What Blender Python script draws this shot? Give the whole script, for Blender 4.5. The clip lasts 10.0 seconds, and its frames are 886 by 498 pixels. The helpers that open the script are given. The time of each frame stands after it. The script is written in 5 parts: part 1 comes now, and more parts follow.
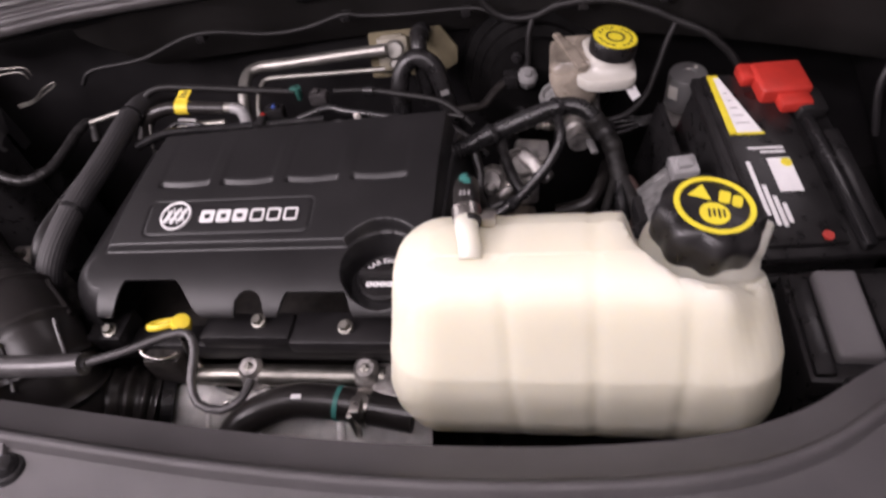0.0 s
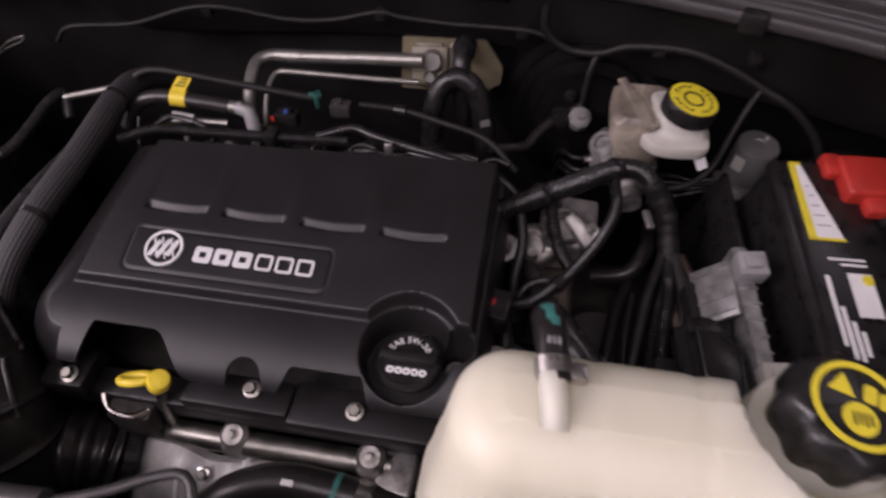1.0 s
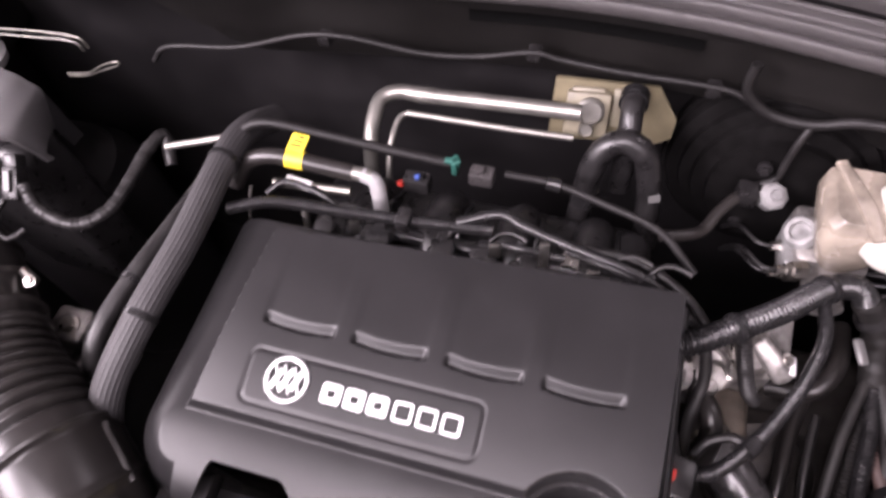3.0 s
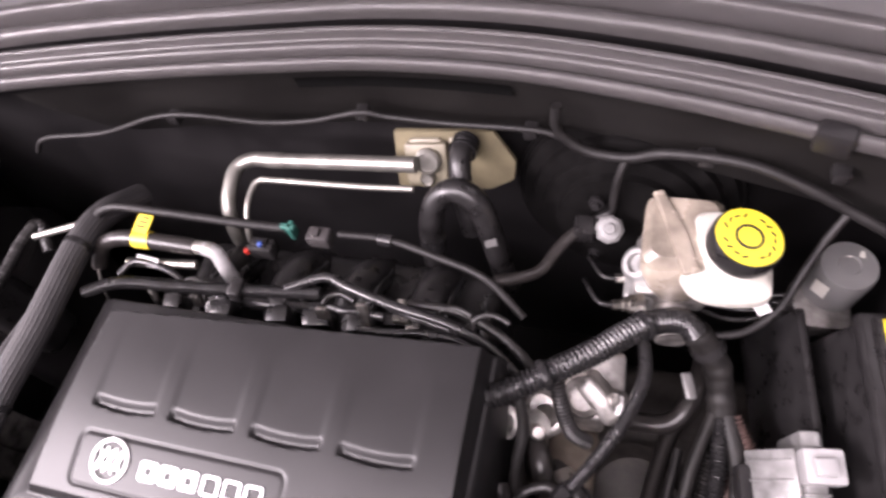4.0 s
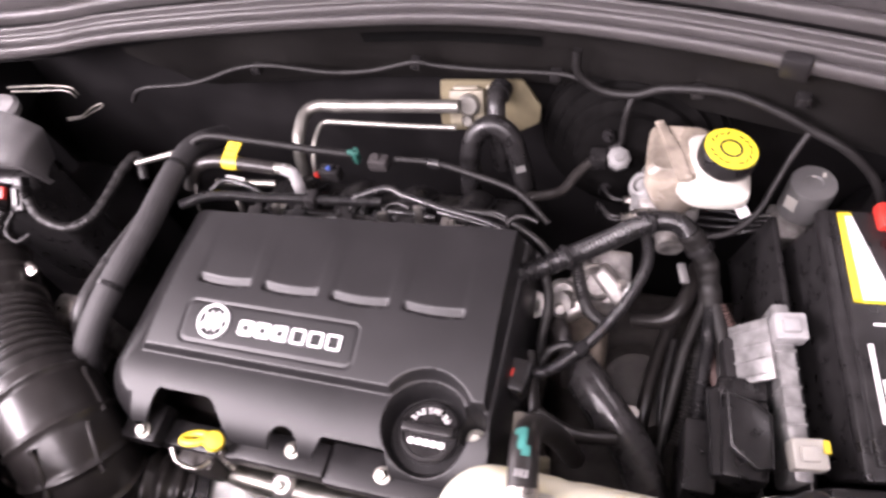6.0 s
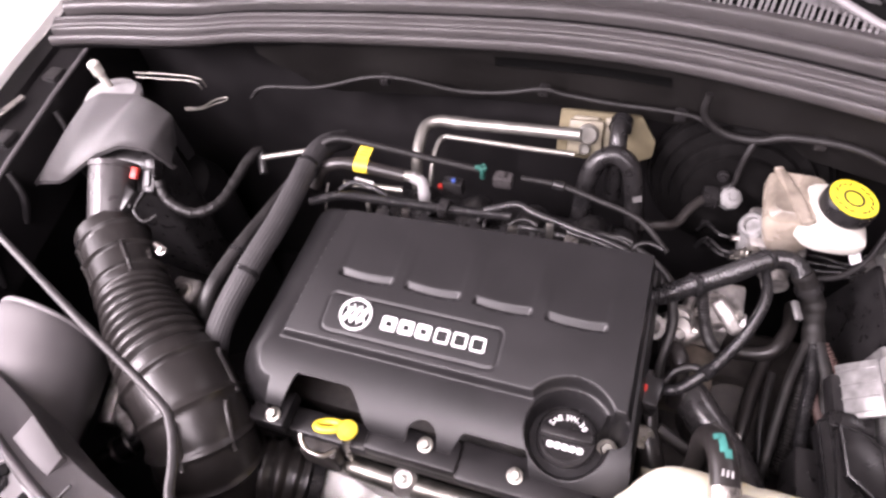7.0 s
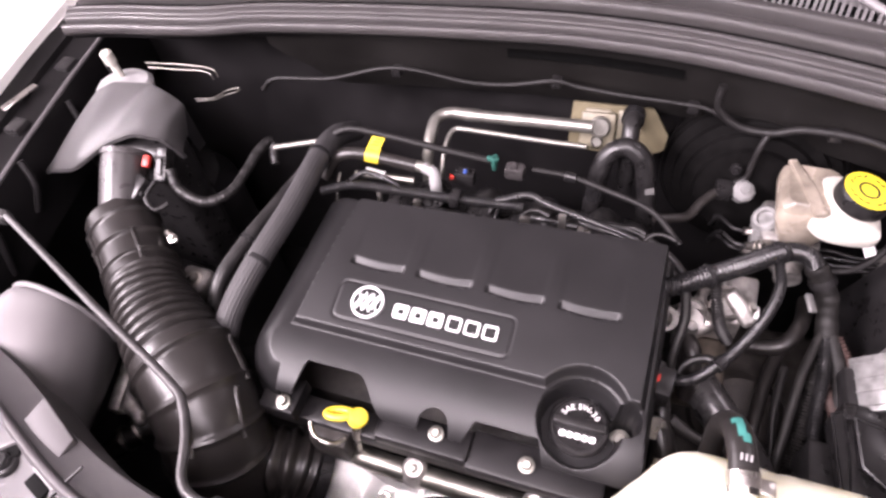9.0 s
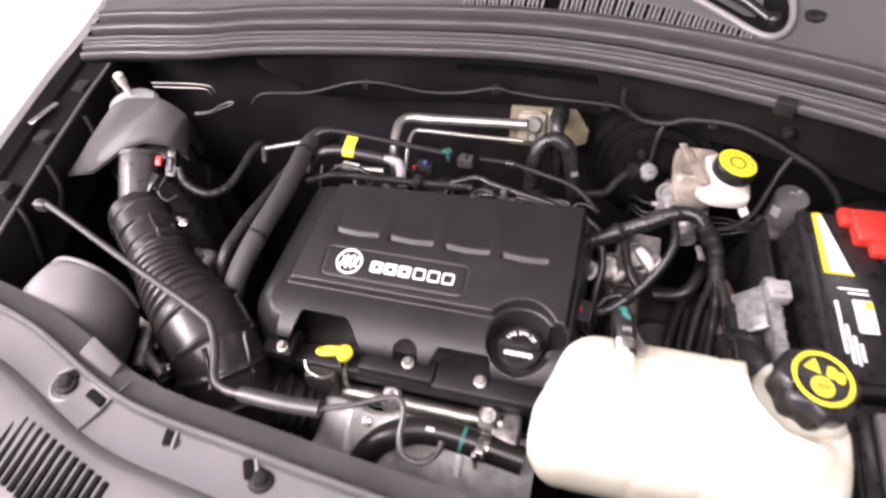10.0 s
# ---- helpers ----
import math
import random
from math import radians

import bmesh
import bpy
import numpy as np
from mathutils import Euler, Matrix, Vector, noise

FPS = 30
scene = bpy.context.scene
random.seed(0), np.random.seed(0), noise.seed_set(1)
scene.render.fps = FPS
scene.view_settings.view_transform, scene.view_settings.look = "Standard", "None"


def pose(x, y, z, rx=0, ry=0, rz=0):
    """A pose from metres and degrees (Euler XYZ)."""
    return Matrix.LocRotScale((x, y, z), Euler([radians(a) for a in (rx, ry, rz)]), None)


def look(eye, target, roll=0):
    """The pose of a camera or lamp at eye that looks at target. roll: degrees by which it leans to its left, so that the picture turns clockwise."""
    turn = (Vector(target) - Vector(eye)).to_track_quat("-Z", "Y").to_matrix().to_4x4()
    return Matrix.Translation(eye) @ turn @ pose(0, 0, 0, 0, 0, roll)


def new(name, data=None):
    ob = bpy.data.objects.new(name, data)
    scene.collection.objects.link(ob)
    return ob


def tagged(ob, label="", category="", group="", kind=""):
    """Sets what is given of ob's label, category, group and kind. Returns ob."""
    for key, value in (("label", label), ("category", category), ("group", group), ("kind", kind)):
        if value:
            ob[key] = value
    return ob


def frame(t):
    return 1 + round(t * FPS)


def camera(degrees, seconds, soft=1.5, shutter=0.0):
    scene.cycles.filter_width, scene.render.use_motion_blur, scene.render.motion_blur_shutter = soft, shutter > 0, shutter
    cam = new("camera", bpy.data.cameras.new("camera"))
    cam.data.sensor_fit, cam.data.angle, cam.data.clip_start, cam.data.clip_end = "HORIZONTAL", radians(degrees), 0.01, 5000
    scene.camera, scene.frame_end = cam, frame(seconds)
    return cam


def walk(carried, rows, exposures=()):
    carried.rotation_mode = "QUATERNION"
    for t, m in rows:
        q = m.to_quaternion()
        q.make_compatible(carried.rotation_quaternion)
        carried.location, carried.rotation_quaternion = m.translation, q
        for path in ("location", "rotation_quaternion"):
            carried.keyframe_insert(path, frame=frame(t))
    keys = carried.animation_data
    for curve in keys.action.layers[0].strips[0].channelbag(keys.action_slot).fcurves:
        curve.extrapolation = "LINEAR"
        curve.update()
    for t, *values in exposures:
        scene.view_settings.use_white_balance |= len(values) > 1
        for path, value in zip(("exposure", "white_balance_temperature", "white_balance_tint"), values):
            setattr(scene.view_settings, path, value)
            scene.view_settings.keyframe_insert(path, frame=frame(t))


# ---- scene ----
cam = camera(68.0, 10.0, soft=2.7, shutter=0.4)
EXPOSURES = [(0, -1.38, 6500, 28), (0.5, -1.85, 6500, 29), (1.0, -2.1, 6500, 32), (1.6, -1.9, 6350, 42), (2.2, -1.12, 6250, 45), (3.3, 0.0, 6500, 28), (5.0, 0.1, 6500, 30), (9.3, 0.1, 6500, 30), (10, -0.15, 6500, 26)]
PATH = [
    (0, (0.33, -0.53, 1.367), (-0.059, 0.787, -0.088), -13.4),
    (0.5, (0.294, -0.488, 1.367), (-0.057, 0.885, -0.044), -8.5),
    (1, (0.226, -0.381, 1.379), (-0.022, 0.841, -0.186), -2.0),
    (1.5, (0.135, -0.290, 1.351), (-0.122, 0.706, -0.364), -0.8),
    (2, (0.083, -0.299, 1.362), (-0.261, 0.659, -0.359), -3.3),
    (2.2, (0.068, -0.299, 1.371), (-0.294, 0.712, -0.316), -3.8),
    (3.3, (0.132, -0.12, 1.414), (-0.306, 0.798, -0.308), -11.8),
    (3.5, (0.18, -0.103, 1.418), (-0.305, 0.82, -0.289), -15.1),
    (4, (0.295, -0.088, 1.409), (-0.252, 0.849, -0.271), -19.9),
    (4.5, (0.381, -0.118, 1.393), (-0.246, 0.828, -0.254), -25.4),
    (5, (0.387, -0.21, 1.395), (-0.243, 0.771, -0.231), -23.7),
    (5.5, (0.352, -0.25, 1.428), (-0.236, 0.776, -0.185), -19.3),
    (6, (0.304, -0.277, 1.461), (-0.255, 0.746, -0.164), -17.3),
    (6.2, (0.255, -0.296, 1.491), (-0.283, 0.748, -0.128), -15.1),
    (7.3, (0.142, -0.373, 1.506), (-0.366, 0.736, -0.079), -8.1),
    (7.5, (0.142, -0.377, 1.499), (-0.363, 0.733, -0.087), -8.3),
    (8, (0.146, -0.372, 1.495), (-0.366, 0.737, -0.09), -8.5),
    (8.5, (0.132, -0.373, 1.491), (-0.389, 0.731, -0.093), -8.6),
    (9, (0.141, -0.375, 1.494), (-0.378, 0.738, -0.084), -8.4),
    (9.5, (0.182, -0.407, 1.526), (-0.325, 0.741, -0.031), -8.8),
    (10, (0.207, -0.549, 1.581), (-0.236, 0.674, 0.064), -6.4),
]
walk(cam, [(t, look(eye, target, roll)) for t, eye, target, roll in PATH], EXPOSURES)

# ---- world, room light ----
world = bpy.data.worlds.new("world")
scene.world = world
world.use_nodes = True
world.node_tree.nodes["Background"].inputs[0].default_value = (1.0, 0.97, 0.95, 1)
world.node_tree.nodes["Background"].inputs[1].default_value = 0.36


def area_lamp(name, eye, target, sx, sy, watts):
    lamp = bpy.data.lights.new(name, "AREA")
    lamp.shape, lamp.size, lamp.size_y, lamp.energy = "RECTANGLE", sx, sy, watts
    lamp.color = (1.0, 0.965, 0.95)
    ob = new(name, lamp)
    ob.matrix_world = look(eye, target)
    return ob


# daylight from the open side of the workshop, and a few ceiling panels
area_lamp("doorway_daylight", (-4.6, 0.0, 1.8), (0, 0, 0.9), 4.2, 2.4, 270)
for lx, ly, sx, sy, w in ((-1.75, -2.35, 2.5, 0.9, 270), (-2.3, -1.35, 1.6, 1.4, 370), (1.1, -2.3, 1.4, 0.8, 70), (0.0, -1.2, 1.2, 0.8, 75), (1.8, 1.2, 1.2, 0.8, 18)):
    area_lamp("ceiling_light_panel", (lx, ly, 2.9), (lx, ly, 0), sx, sy, w)


# ---- materials ----
def mat(name, colour, rough=0.5, metal=0.0, vary=0.25, scale=60.0, bump=0.15, grain=600.0, coat=0.0,
        spec=0.5, rough_vary=0.12, dust=0.0):
    """Two scales of variation: blotches at `scale`, grain at `grain` (per metre)."""
    m = bpy.data.materials.new(name)
    m.use_nodes = True
    nt = m.node_tree
    b = nt.nodes["Principled BSDF"]
    co = nt.nodes.new("ShaderNodeTexCoord")
    n1 = nt.nodes.new("ShaderNodeTexNoise")
    n1.inputs["Scale"].default_value, n1.inputs["Detail"].default_value = scale, 5
    n2 = nt.nodes.new("ShaderNodeTexNoise")
    n2.inputs["Scale"].default_value, n2.inputs["Detail"].default_value = grain, 2
    nt.links.new(co.outputs["Object"], n1.inputs["Vector"])
    nt.links.new(co.outputs["Object"], n2.inputs["Vector"])
    ramp = nt.nodes.new("ShaderNodeValToRGB")
    lo = [c * (1 - vary) for c in colour[:3]]
    hi = [min(1.0, c * (1 + vary)) for c in colour[:3]]
    if dust:
        hi = [h * (1 - dust) + 0.22 * dust for h in hi]
    ramp.color_ramp.elements[0].color, ramp.color_ramp.elements[1].color = (*lo, 1), (*hi, 1)
    ramp.color_ramp.elements[0].position, ramp.color_ramp.elements[1].position = 0.3, 0.72
    nt.links.new(n1.outputs["Fac"], ramp.inputs["Fac"])
    nt.links.new(ramp.outputs["Color"], b.inputs["Base Color"])
    rr = nt.nodes.new("ShaderNodeMapRange")
    rr.inputs["To Min"].default_value = max(0.03, rough - rough_vary)
    rr.inputs["To Max"].default_value = min(1.0, rough + rough_vary)
    nt.links.new(n1.outputs["Fac"], rr.inputs["Value"])
    nt.links.new(rr.outputs["Result"], b.inputs["Roughness"])
    if bump:
        bp = nt.nodes.new("ShaderNodeBump")
        bp.inputs["Strength"].default_value, bp.inputs["Distance"].default_value = bump, 0.0006
        nt.links.new(n2.outputs["Fac"], bp.inputs["Height"])
        nt.links.new(bp.outputs["Normal"], b.inputs["Normal"])
    b.inputs["Metallic"].default_value = metal
    b.inputs["Specular IOR Level"].default_value = spec
    b.inputs["Coat Weight"].default_value = coat
    return m


COVER = mat("cover_black_plastic", (0.011, 0.0105, 0.011), 0.39, grain=900, bump=0.09, vary=0.2, scale=18, rough_vary=0.05, spec=0.32)
PLASTIC = mat("black_plastic", (0.011, 0.0102, 0.0105), 0.30, vary=0.3, dust=0.02, spec=0.38, bump=0.08)
GLOSSY = mat("glossy_black_plastic", (0.012, 0.0115, 0.012), 0.24, bump=0.06)
RUBBER = mat("black_rubber", (0.015, 0.0133, 0.0126), 0.32, vary=0.15, rough_vary=0.05, bump=0.08, spec=0.45)
HARNESS = mat("taped_harness", (0.012, 0.0112, 0.0112), 0.38, vary=0.4, bump=0.18, grain=350, spec=0.4)
BRAID = mat("braided_sleeve", (0.023, 0.0215, 0.0225), 0.6, bump=0.9, grain=420)
SHEET = mat("black_painted_steel", (0.010, 0.0092, 0.0097), 0.42, vary=0.3, scale=14, spec=0.35)
PANEL = mat("grey_black_trim_plastic", (0.125, 0.118, 0.120), 0.5, vary=0.15, scale=12, bump=0.14, grain=800)
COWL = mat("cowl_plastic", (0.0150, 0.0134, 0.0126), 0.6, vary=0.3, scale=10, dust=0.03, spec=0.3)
# far paler than the apron: reflected light is put into this grey
COWLTOP = mat("cowl_top_lit_plastic", (0.16, 0.154, 0.155), 0.45, vary=0.1, scale=10)
SEAL = mat("weatherstrip_rubber", (0.085, 0.079, 0.079), 0.31, vary=0.06, rough_vary=0.05, scale=20)
PAINT = mat("white_car_paint", (0.82, 0.81, 0.80), 0.2, bump=0.0, coat=0.7, vary=0.02, scale=4)
ALU = mat("cast_aluminium", (0.34, 0.325, 0.31), 0.48, 0.85, vary=0.6, bump=0.6, grain=260)
PIPE = mat("aluminium_pipe", (0.27, 0.262, 0.24), 0.4, 0.85, vary=0.12, bump=0.12)
STEEL = mat("zinc_steel", (0.47, 0.45, 0.42), 0.30, 1.0, vary=0.15, bump=0.1)
SHIELD = mat("heat_shield_metal", (0.80, 0.79, 0.77), 0.42, 0.2, vary=0.25, scale=35, bump=0.5, grain=180)
CAST = mat("dull_cast_module", (0.25, 0.247, 0.243), 0.36, 0.5, vary=0.28, scale=90, bump=0.4, grain=260)
BOLT = mat("dull_zinc_bolt", (0.27, 0.262, 0.235), 0.40, 1.0, vary=0.2)
BRONZE = mat("dirty_casting", (0.12, 0.1, 0.08), 0.5, 0.5, vary=0.4, bump=0.5, grain=200)
TANK = mat("milky_tank_plastic", (0.64, 0.618, 0.495), 0.40, vary=0.05, scale=9, bump=0.1, grain=300)
WHITE = mat("white_plastic", (0.42, 0.405, 0.365), 0.35, vary=0.04, bump=0.05)
CLOUDY = mat("cloudy_fluid_tank", (0.25, 0.215, 0.175), 0.25, vary=0.45, scale=30, bump=0.06)
GREY = mat("grey_plastic", (0.16, 0.158, 0.156), 0.45, vary=0.12)
CLEARGREY = mat("pale_grey_plastic", (0.27, 0.265, 0.265), 0.35, vary=0.25, scale=40)
YELLOW = mat("yellow_plastic", (0.72, 0.55, 0.04), 0.4, vary=0.1, bump=0.05)
LEMON = mat("printed_yellow", (0.72, 0.60, 0.03), 0.45, vary=0.08, bump=0.03)
RED = mat("red_plastic", (0.42, 0.03, 0.02), 0.4, vary=0.12, bump=0.05)
GREEN = mat("green_plastic", (0.015, 0.075, 0.060), 0.45)
TEAL = mat("teal_paint_mark", (0.03, 0.17, 0.15), 0.6)
BLUE = mat("blue_plastic", (0.03, 0.06, 0.22), 0.45)
BROWN = mat("brown_tape", (0.06, 0.035, 0.03), 0.6, vary=0.4)
FOAM = mat("tan_foam_gasket", (0.125, 0.107, 0.066), 0.85, vary=0.18, scale=45, bump=0.5, grain=500, spec=0.2)
CREAM = mat("cream_coated_steel", (0.165, 0.148, 0.106), 0.45, vary=0.15)
PRINT = mat("white_print", (0.75, 0.74, 0.74), 0.5, vary=0.05, bump=0.0)
CHROME = mat("bright_emblem", (0.68, 0.68, 0.68), 0.35, 0.25, vary=0.04, bump=0.0)
INK = mat("black_ink", (0.012, 0.012, 0.012), 0.5, bump=0.0)
# near-black casting; on the cylinder head it holds the shade under the cover
DARK_CAST = mat("dark_casting", (0.035, 0.031, 0.028), 0.5, 0.2, vary=0.5, bump=0.5, grain=200)
SMOKE = mat("smoke_grey_plastic", (0.038, 0.035, 0.035), 0.3, vary=0.2)
TRIM = mat("dark_grey_moulding", (0.075, 0.070, 0.072), 0.5, vary=0.15, scale=12)
ROD = mat("black_coated_rod", (0.050, 0.048, 0.048), 0.36, 0.40, vary=0.2, bump=0.08)
WIRE = mat("matt_cable_sheath", (0.010, 0.0092, 0.0092), 0.5, vary=0.3, spec=0.25)
# near-black that stands in for the shade inside slots and recesses
SHADE_BLACK = mat("painted_shade_black", (0.004, 0.004, 0.004), 0.9, bump=0.0, spec=0.1)
DOME = mat("satin_filter_cover", (0.085, 0.081, 0.082), 0.36, vary=0.12, scale=14, bump=0.1, grain=900)
SATIN_HOSE = mat("shiny_black_hose", (0.034, 0.032, 0.032), 0.28, vary=0.2, bump=0.05, coat=0.3)
SNORKEL = mat("satin_grey_moulding", (0.135, 0.128, 0.130), 0.42, vary=0.12, scale=12)
FLOOR = mat("pale_showroom_floor", (0.78, 0.77, 0.76), 0.3, vary=0.05, scale=2, bump=0.02)
WALL = mat("grey_room_wall", (0.30, 0.29, 0.29), 0.8, vary=0.03, scale=1.5, bump=0.05)
MATT_DRUM = mat("matt_black_steel", (0.005, 0.0047, 0.0047), 0.4, vary=0.3, spec=0.05)
MOTOR = mat("dull_grey_motor_can", (0.13, 0.128, 0.126), 0.42, 0.35, vary=0.12, scale=30)
TAPED = mat("dusty_taped_loom", (0.0105, 0.0095, 0.009), 0.55, vary=0.5, scale=90, bump=0.5, grain=260, spec=0.3)
GLASS = mat("tinted_windscreen", (0.02, 0.022, 0.022), 0.05, bump=0.0, coat=0.5)

for soft_mat, w in ((TANK, 0.8), (WHITE, 0.2)):
    b = soft_mat.node_tree.nodes["Principled BSDF"]
    b.inputs["Subsurface Weight"].default_value = w
    b.inputs["Subsurface Radius"].default_value = (1.0, 0.95, 0.85)
    b.inputs["Subsurface Scale"].default_value = 0.06 if soft_mat is TANK else 0.012
b = CLOUDY.node_tree.nodes["Principled BSDF"]
b.inputs["Transmission Weight"].default_value = 0.12


# ---- building helpers ----
def mesh_of(name, bm, material, smooth=True):
    me = bpy.data.meshes.new(name)
    bmesh.ops.recalc_face_normals(bm, faces=bm.faces)
    bm.to_mesh(me)
    bm.free()
    if smooth:
        me.polygons.foreach_set("use_smooth", [True] * len(me.polygons))
        me.set_sharp_from_angle(angle=radians(38))
    me.materials.append(material)
    return me


def part(name, bm, material, parent, label="", smooth=True):
    ob = new(name, mesh_of(name, bm, material, smooth))
    if parent is not None:
        ob.parent = parent
        ob.matrix_parent_inverse = parent.matrix_world.inverted()
    return tagged(ob, label)


def thing(name, label, category, base=(0, 0, 0), group="", kind=""):
    ob = new(name)
    ob.empty_display_size = 0.02
    ob.location = base
    ob.matrix_world = Matrix.Translation(base)
    return tagged(ob, label, category, group, kind)


def solo(name, bm, material, label, category, kind="", group=""):
    return tagged(part(name, bm, material, None), label, category, group, kind)


def join(*bms):
    out = bmesh.new()
    for b in bms:
        me = bpy.data.meshes.new("tmp")
        b.to_mesh(me)
        b.free()
        out.from_mesh(me)
        bpy.data.meshes.remove(me)
    return out


def moved(bm, m):
    bmesh.ops.transform(bm, matrix=m, verts=bm.verts)
    return bm


def rbox(x0, y0, z0, x1, y1, z1, bevel=0.003, seg=2):
    bm = bmesh.new()
    bmesh.ops.create_cube(bm, size=1)
    for v in bm.verts:
        v.co = Vector((x0 + (v.co.x + 0.5) * (x1 - x0), y0 + (v.co.y + 0.5) * (y1 - y0), z0 + (v.co.z + 0.5) * (z1 - z0)))
    if bevel:
        bmesh.ops.bevel(bm, geom=bm.edges[:], offset=bevel, segments=seg, profile=0.5, affect="EDGES")
    return bm


def prism(poly, z0, z1, bevel=0.0, seg=2):
    bm = bmesh.new()
    low = [bm.verts.new((x, y, z0)) for x, y in poly]
    top = [bm.verts.new((x, y, z1)) for x, y in poly]
    n = len(poly)
    bm.faces.new(low[::-1])
    bm.faces.new(top)
    for i in range(n):
        bm.faces.new((low[i], low[(i + 1) % n], top[(i + 1) % n], top[i]))
    if bevel:
        bmesh.ops.bevel(bm, geom=bm.edges[:], offset=bevel, segments=seg, profile=0.5, affect="EDGES")
    return bm


def rounded(x0, y0, x1, y1, r, n=5):
    pts = []
    for cx, cy, a0 in ((x1 - r, y1 - r, 0), (x0 + r, y1 - r, 90), (x0 + r, y0 + r, 180), (x1 - r, y0 + r, 270)):
        pts += [(cx + r * math.cos(radians(a0 + 90 * k / n)), cy + r * math.sin(radians(a0 + 90 * k / n))) for k in range(n + 1)]
    return pts


def lathe(profile, seg=32, wave=None):
    """profile: (radius, z) from bottom to top. wave(angle, r, z) gives a factor on the radius."""
    bm = bmesh.new()
    rings = []
    for r, z in profile:
        ring = []
        for k in range(seg):
            a = 2 * math.pi * k / seg
            q = r * (wave(a, r, z) if wave else 1)
            ring.append(bm.verts.new((q * math.cos(a), q * math.sin(a), z)))
        rings.append(ring)
    for a, b in zip(rings, rings[1:]):
        for k in range(seg):
            bm.faces.new((a[k], a[(k + 1) % seg], b[(k + 1) % seg], b[k]))
    bm.faces.new(rings[0][::-1])
    bm.faces.new(rings[-1])
    return bm


def spun(profile, at, axis=(0, 0, 1), seg=28, wave=None):
    q = Vector((0, 0, 1)).rotation_difference(Vector(axis).normalized())
    return moved(lathe(profile, seg, wave), Matrix.Translation(at) @ q.to_matrix().to_4x4())


def spline(pts, step=0.006):
    """Smooth line through the points (Catmull-Rom), at about even steps."""
    p = [Vector(q) for q in pts]
    p = [p[0] * 2 - p[1]] + p + [p[-1] * 2 - p[-2]]
    out = []
    for i in range(1, len(p) - 2):
        n = max(2, int((p[i + 1] - p[i]).length / step))
        for k in range(n):
            t = k / n
            a, b, c, d = p[i - 1], p[i], p[i + 1], p[i + 2]
            out.append(0.5 * (2 * b + (c - a) * t + (2 * a - 5 * b + 4 * c - d) * t * t + (3 * b - a - 3 * c + d) * t ** 3))
    out.append(p[-2])
    return out


def sweep(line, radius, seg=12, flute=0.0):
    """A closed round tube along the points; radius: number or function of the way along in metres."""
    bm = bmesh.new()
    up = Vector((0.13, 0.21, 1)).normalized()
    rings, s, last = [], 0.0, None
    for i, p in enumerate(line):
        d = (line[min(i + 1, len(line) - 1)] - line[max(i - 1, 0)]).normalized()
        side = last if last is not None else d.cross(up)
        side = (side - d * side.dot(d)).normalized()
        last = side
        top = d.cross(side)
        if i:
            s += (p - line[i - 1]).length
        r = radius(s) if callable(radius) else radius
        rings.append([bm.verts.new(p + (side * math.cos(2 * math.pi * k / seg) + top * math.sin(2 * math.pi * k / seg)) * r * (1 - flute * (k % 2))) for k in range(seg)])
    for a, b in zip(rings, rings[1:]):
        for k in range(seg):
            bm.faces.new((a[k], a[(k + 1) % seg], b[(k + 1) % seg], b[k]))
    bm.faces.new(rings[0][::-1])
    bm.faces.new(rings[-1])
    return bm


def tube(pts, r, seg=12, step=0.006):
    return sweep(spline(pts, step), r, seg)


def corrugated(pts, r, pitch=0.004, amp=0.0012, seg=12):
    return sweep(spline(pts, pitch / 9), lambda s: r + amp * math.sin(2 * math.pi * s / pitch), seg)


def stick(a, b, r, seg=12):
    return sweep([Vector(a), Vector(b)], r, seg)


def bolt(at, axis=(0, 0, 1), r=0.007, h=0.007):
    """Flanged hex bolt head."""
    ax = Vector(axis).normalized()
    flange = spun([(r * 1.15, -0.004), (r * 1.25, 0), (r * 1.2, 0.0015), (r * 0.95, 0.002)], at, axis, 20)
    head = spun([(r * 0.86, 0.001), (r * 0.86, h * 0.8), (r * 0.72, h)], at, axis, 6)
    return join(flange, head)


def loft(rings, close=True, caps=True):
    bm = bmesh.new()
    vs = [[bm.verts.new(p) for p in ring] for ring in rings]
    n = len(vs[0])
    for a, b in zip(vs, vs[1:]):
        for k in range(n if close else n - 1):
            bm.faces.new((a[k], a[(k + 1) % n], b[(k + 1) % n], b[k]))
    if caps and close:
        bm.faces.new(vs[0][::-1])
        bm.faces.new(vs[-1])
    return bm


def shell(bm, depth):
    """Gives a sheet its thickness."""
    bmesh.ops.solidify(bm, geom=bm.faces[:], thickness=depth)
    return bm


def letters(text, size, at, rz=0.0, depth=0.0006, rx=0.0):
    """Raised lettering in the built-in font."""
    cu = bpy.data.curves.new("text", "FONT")
    cu.body, cu.size, cu.extrude, cu.align_x, cu.align_y = text, size, depth, "CENTER", "CENTER"
    ob = new("text", cu)
    dg = bpy.context.evaluated_depsgraph_get()
    me = bpy.data.meshes.new_from_object(ob.evaluated_get(dg))
    bpy.data.objects.remove(ob)
    bm = bmesh.new()
    bm.from_mesh(me)
    bpy.data.meshes.remove(me)
    return moved(bm, pose(*at, rx, 0, rz))


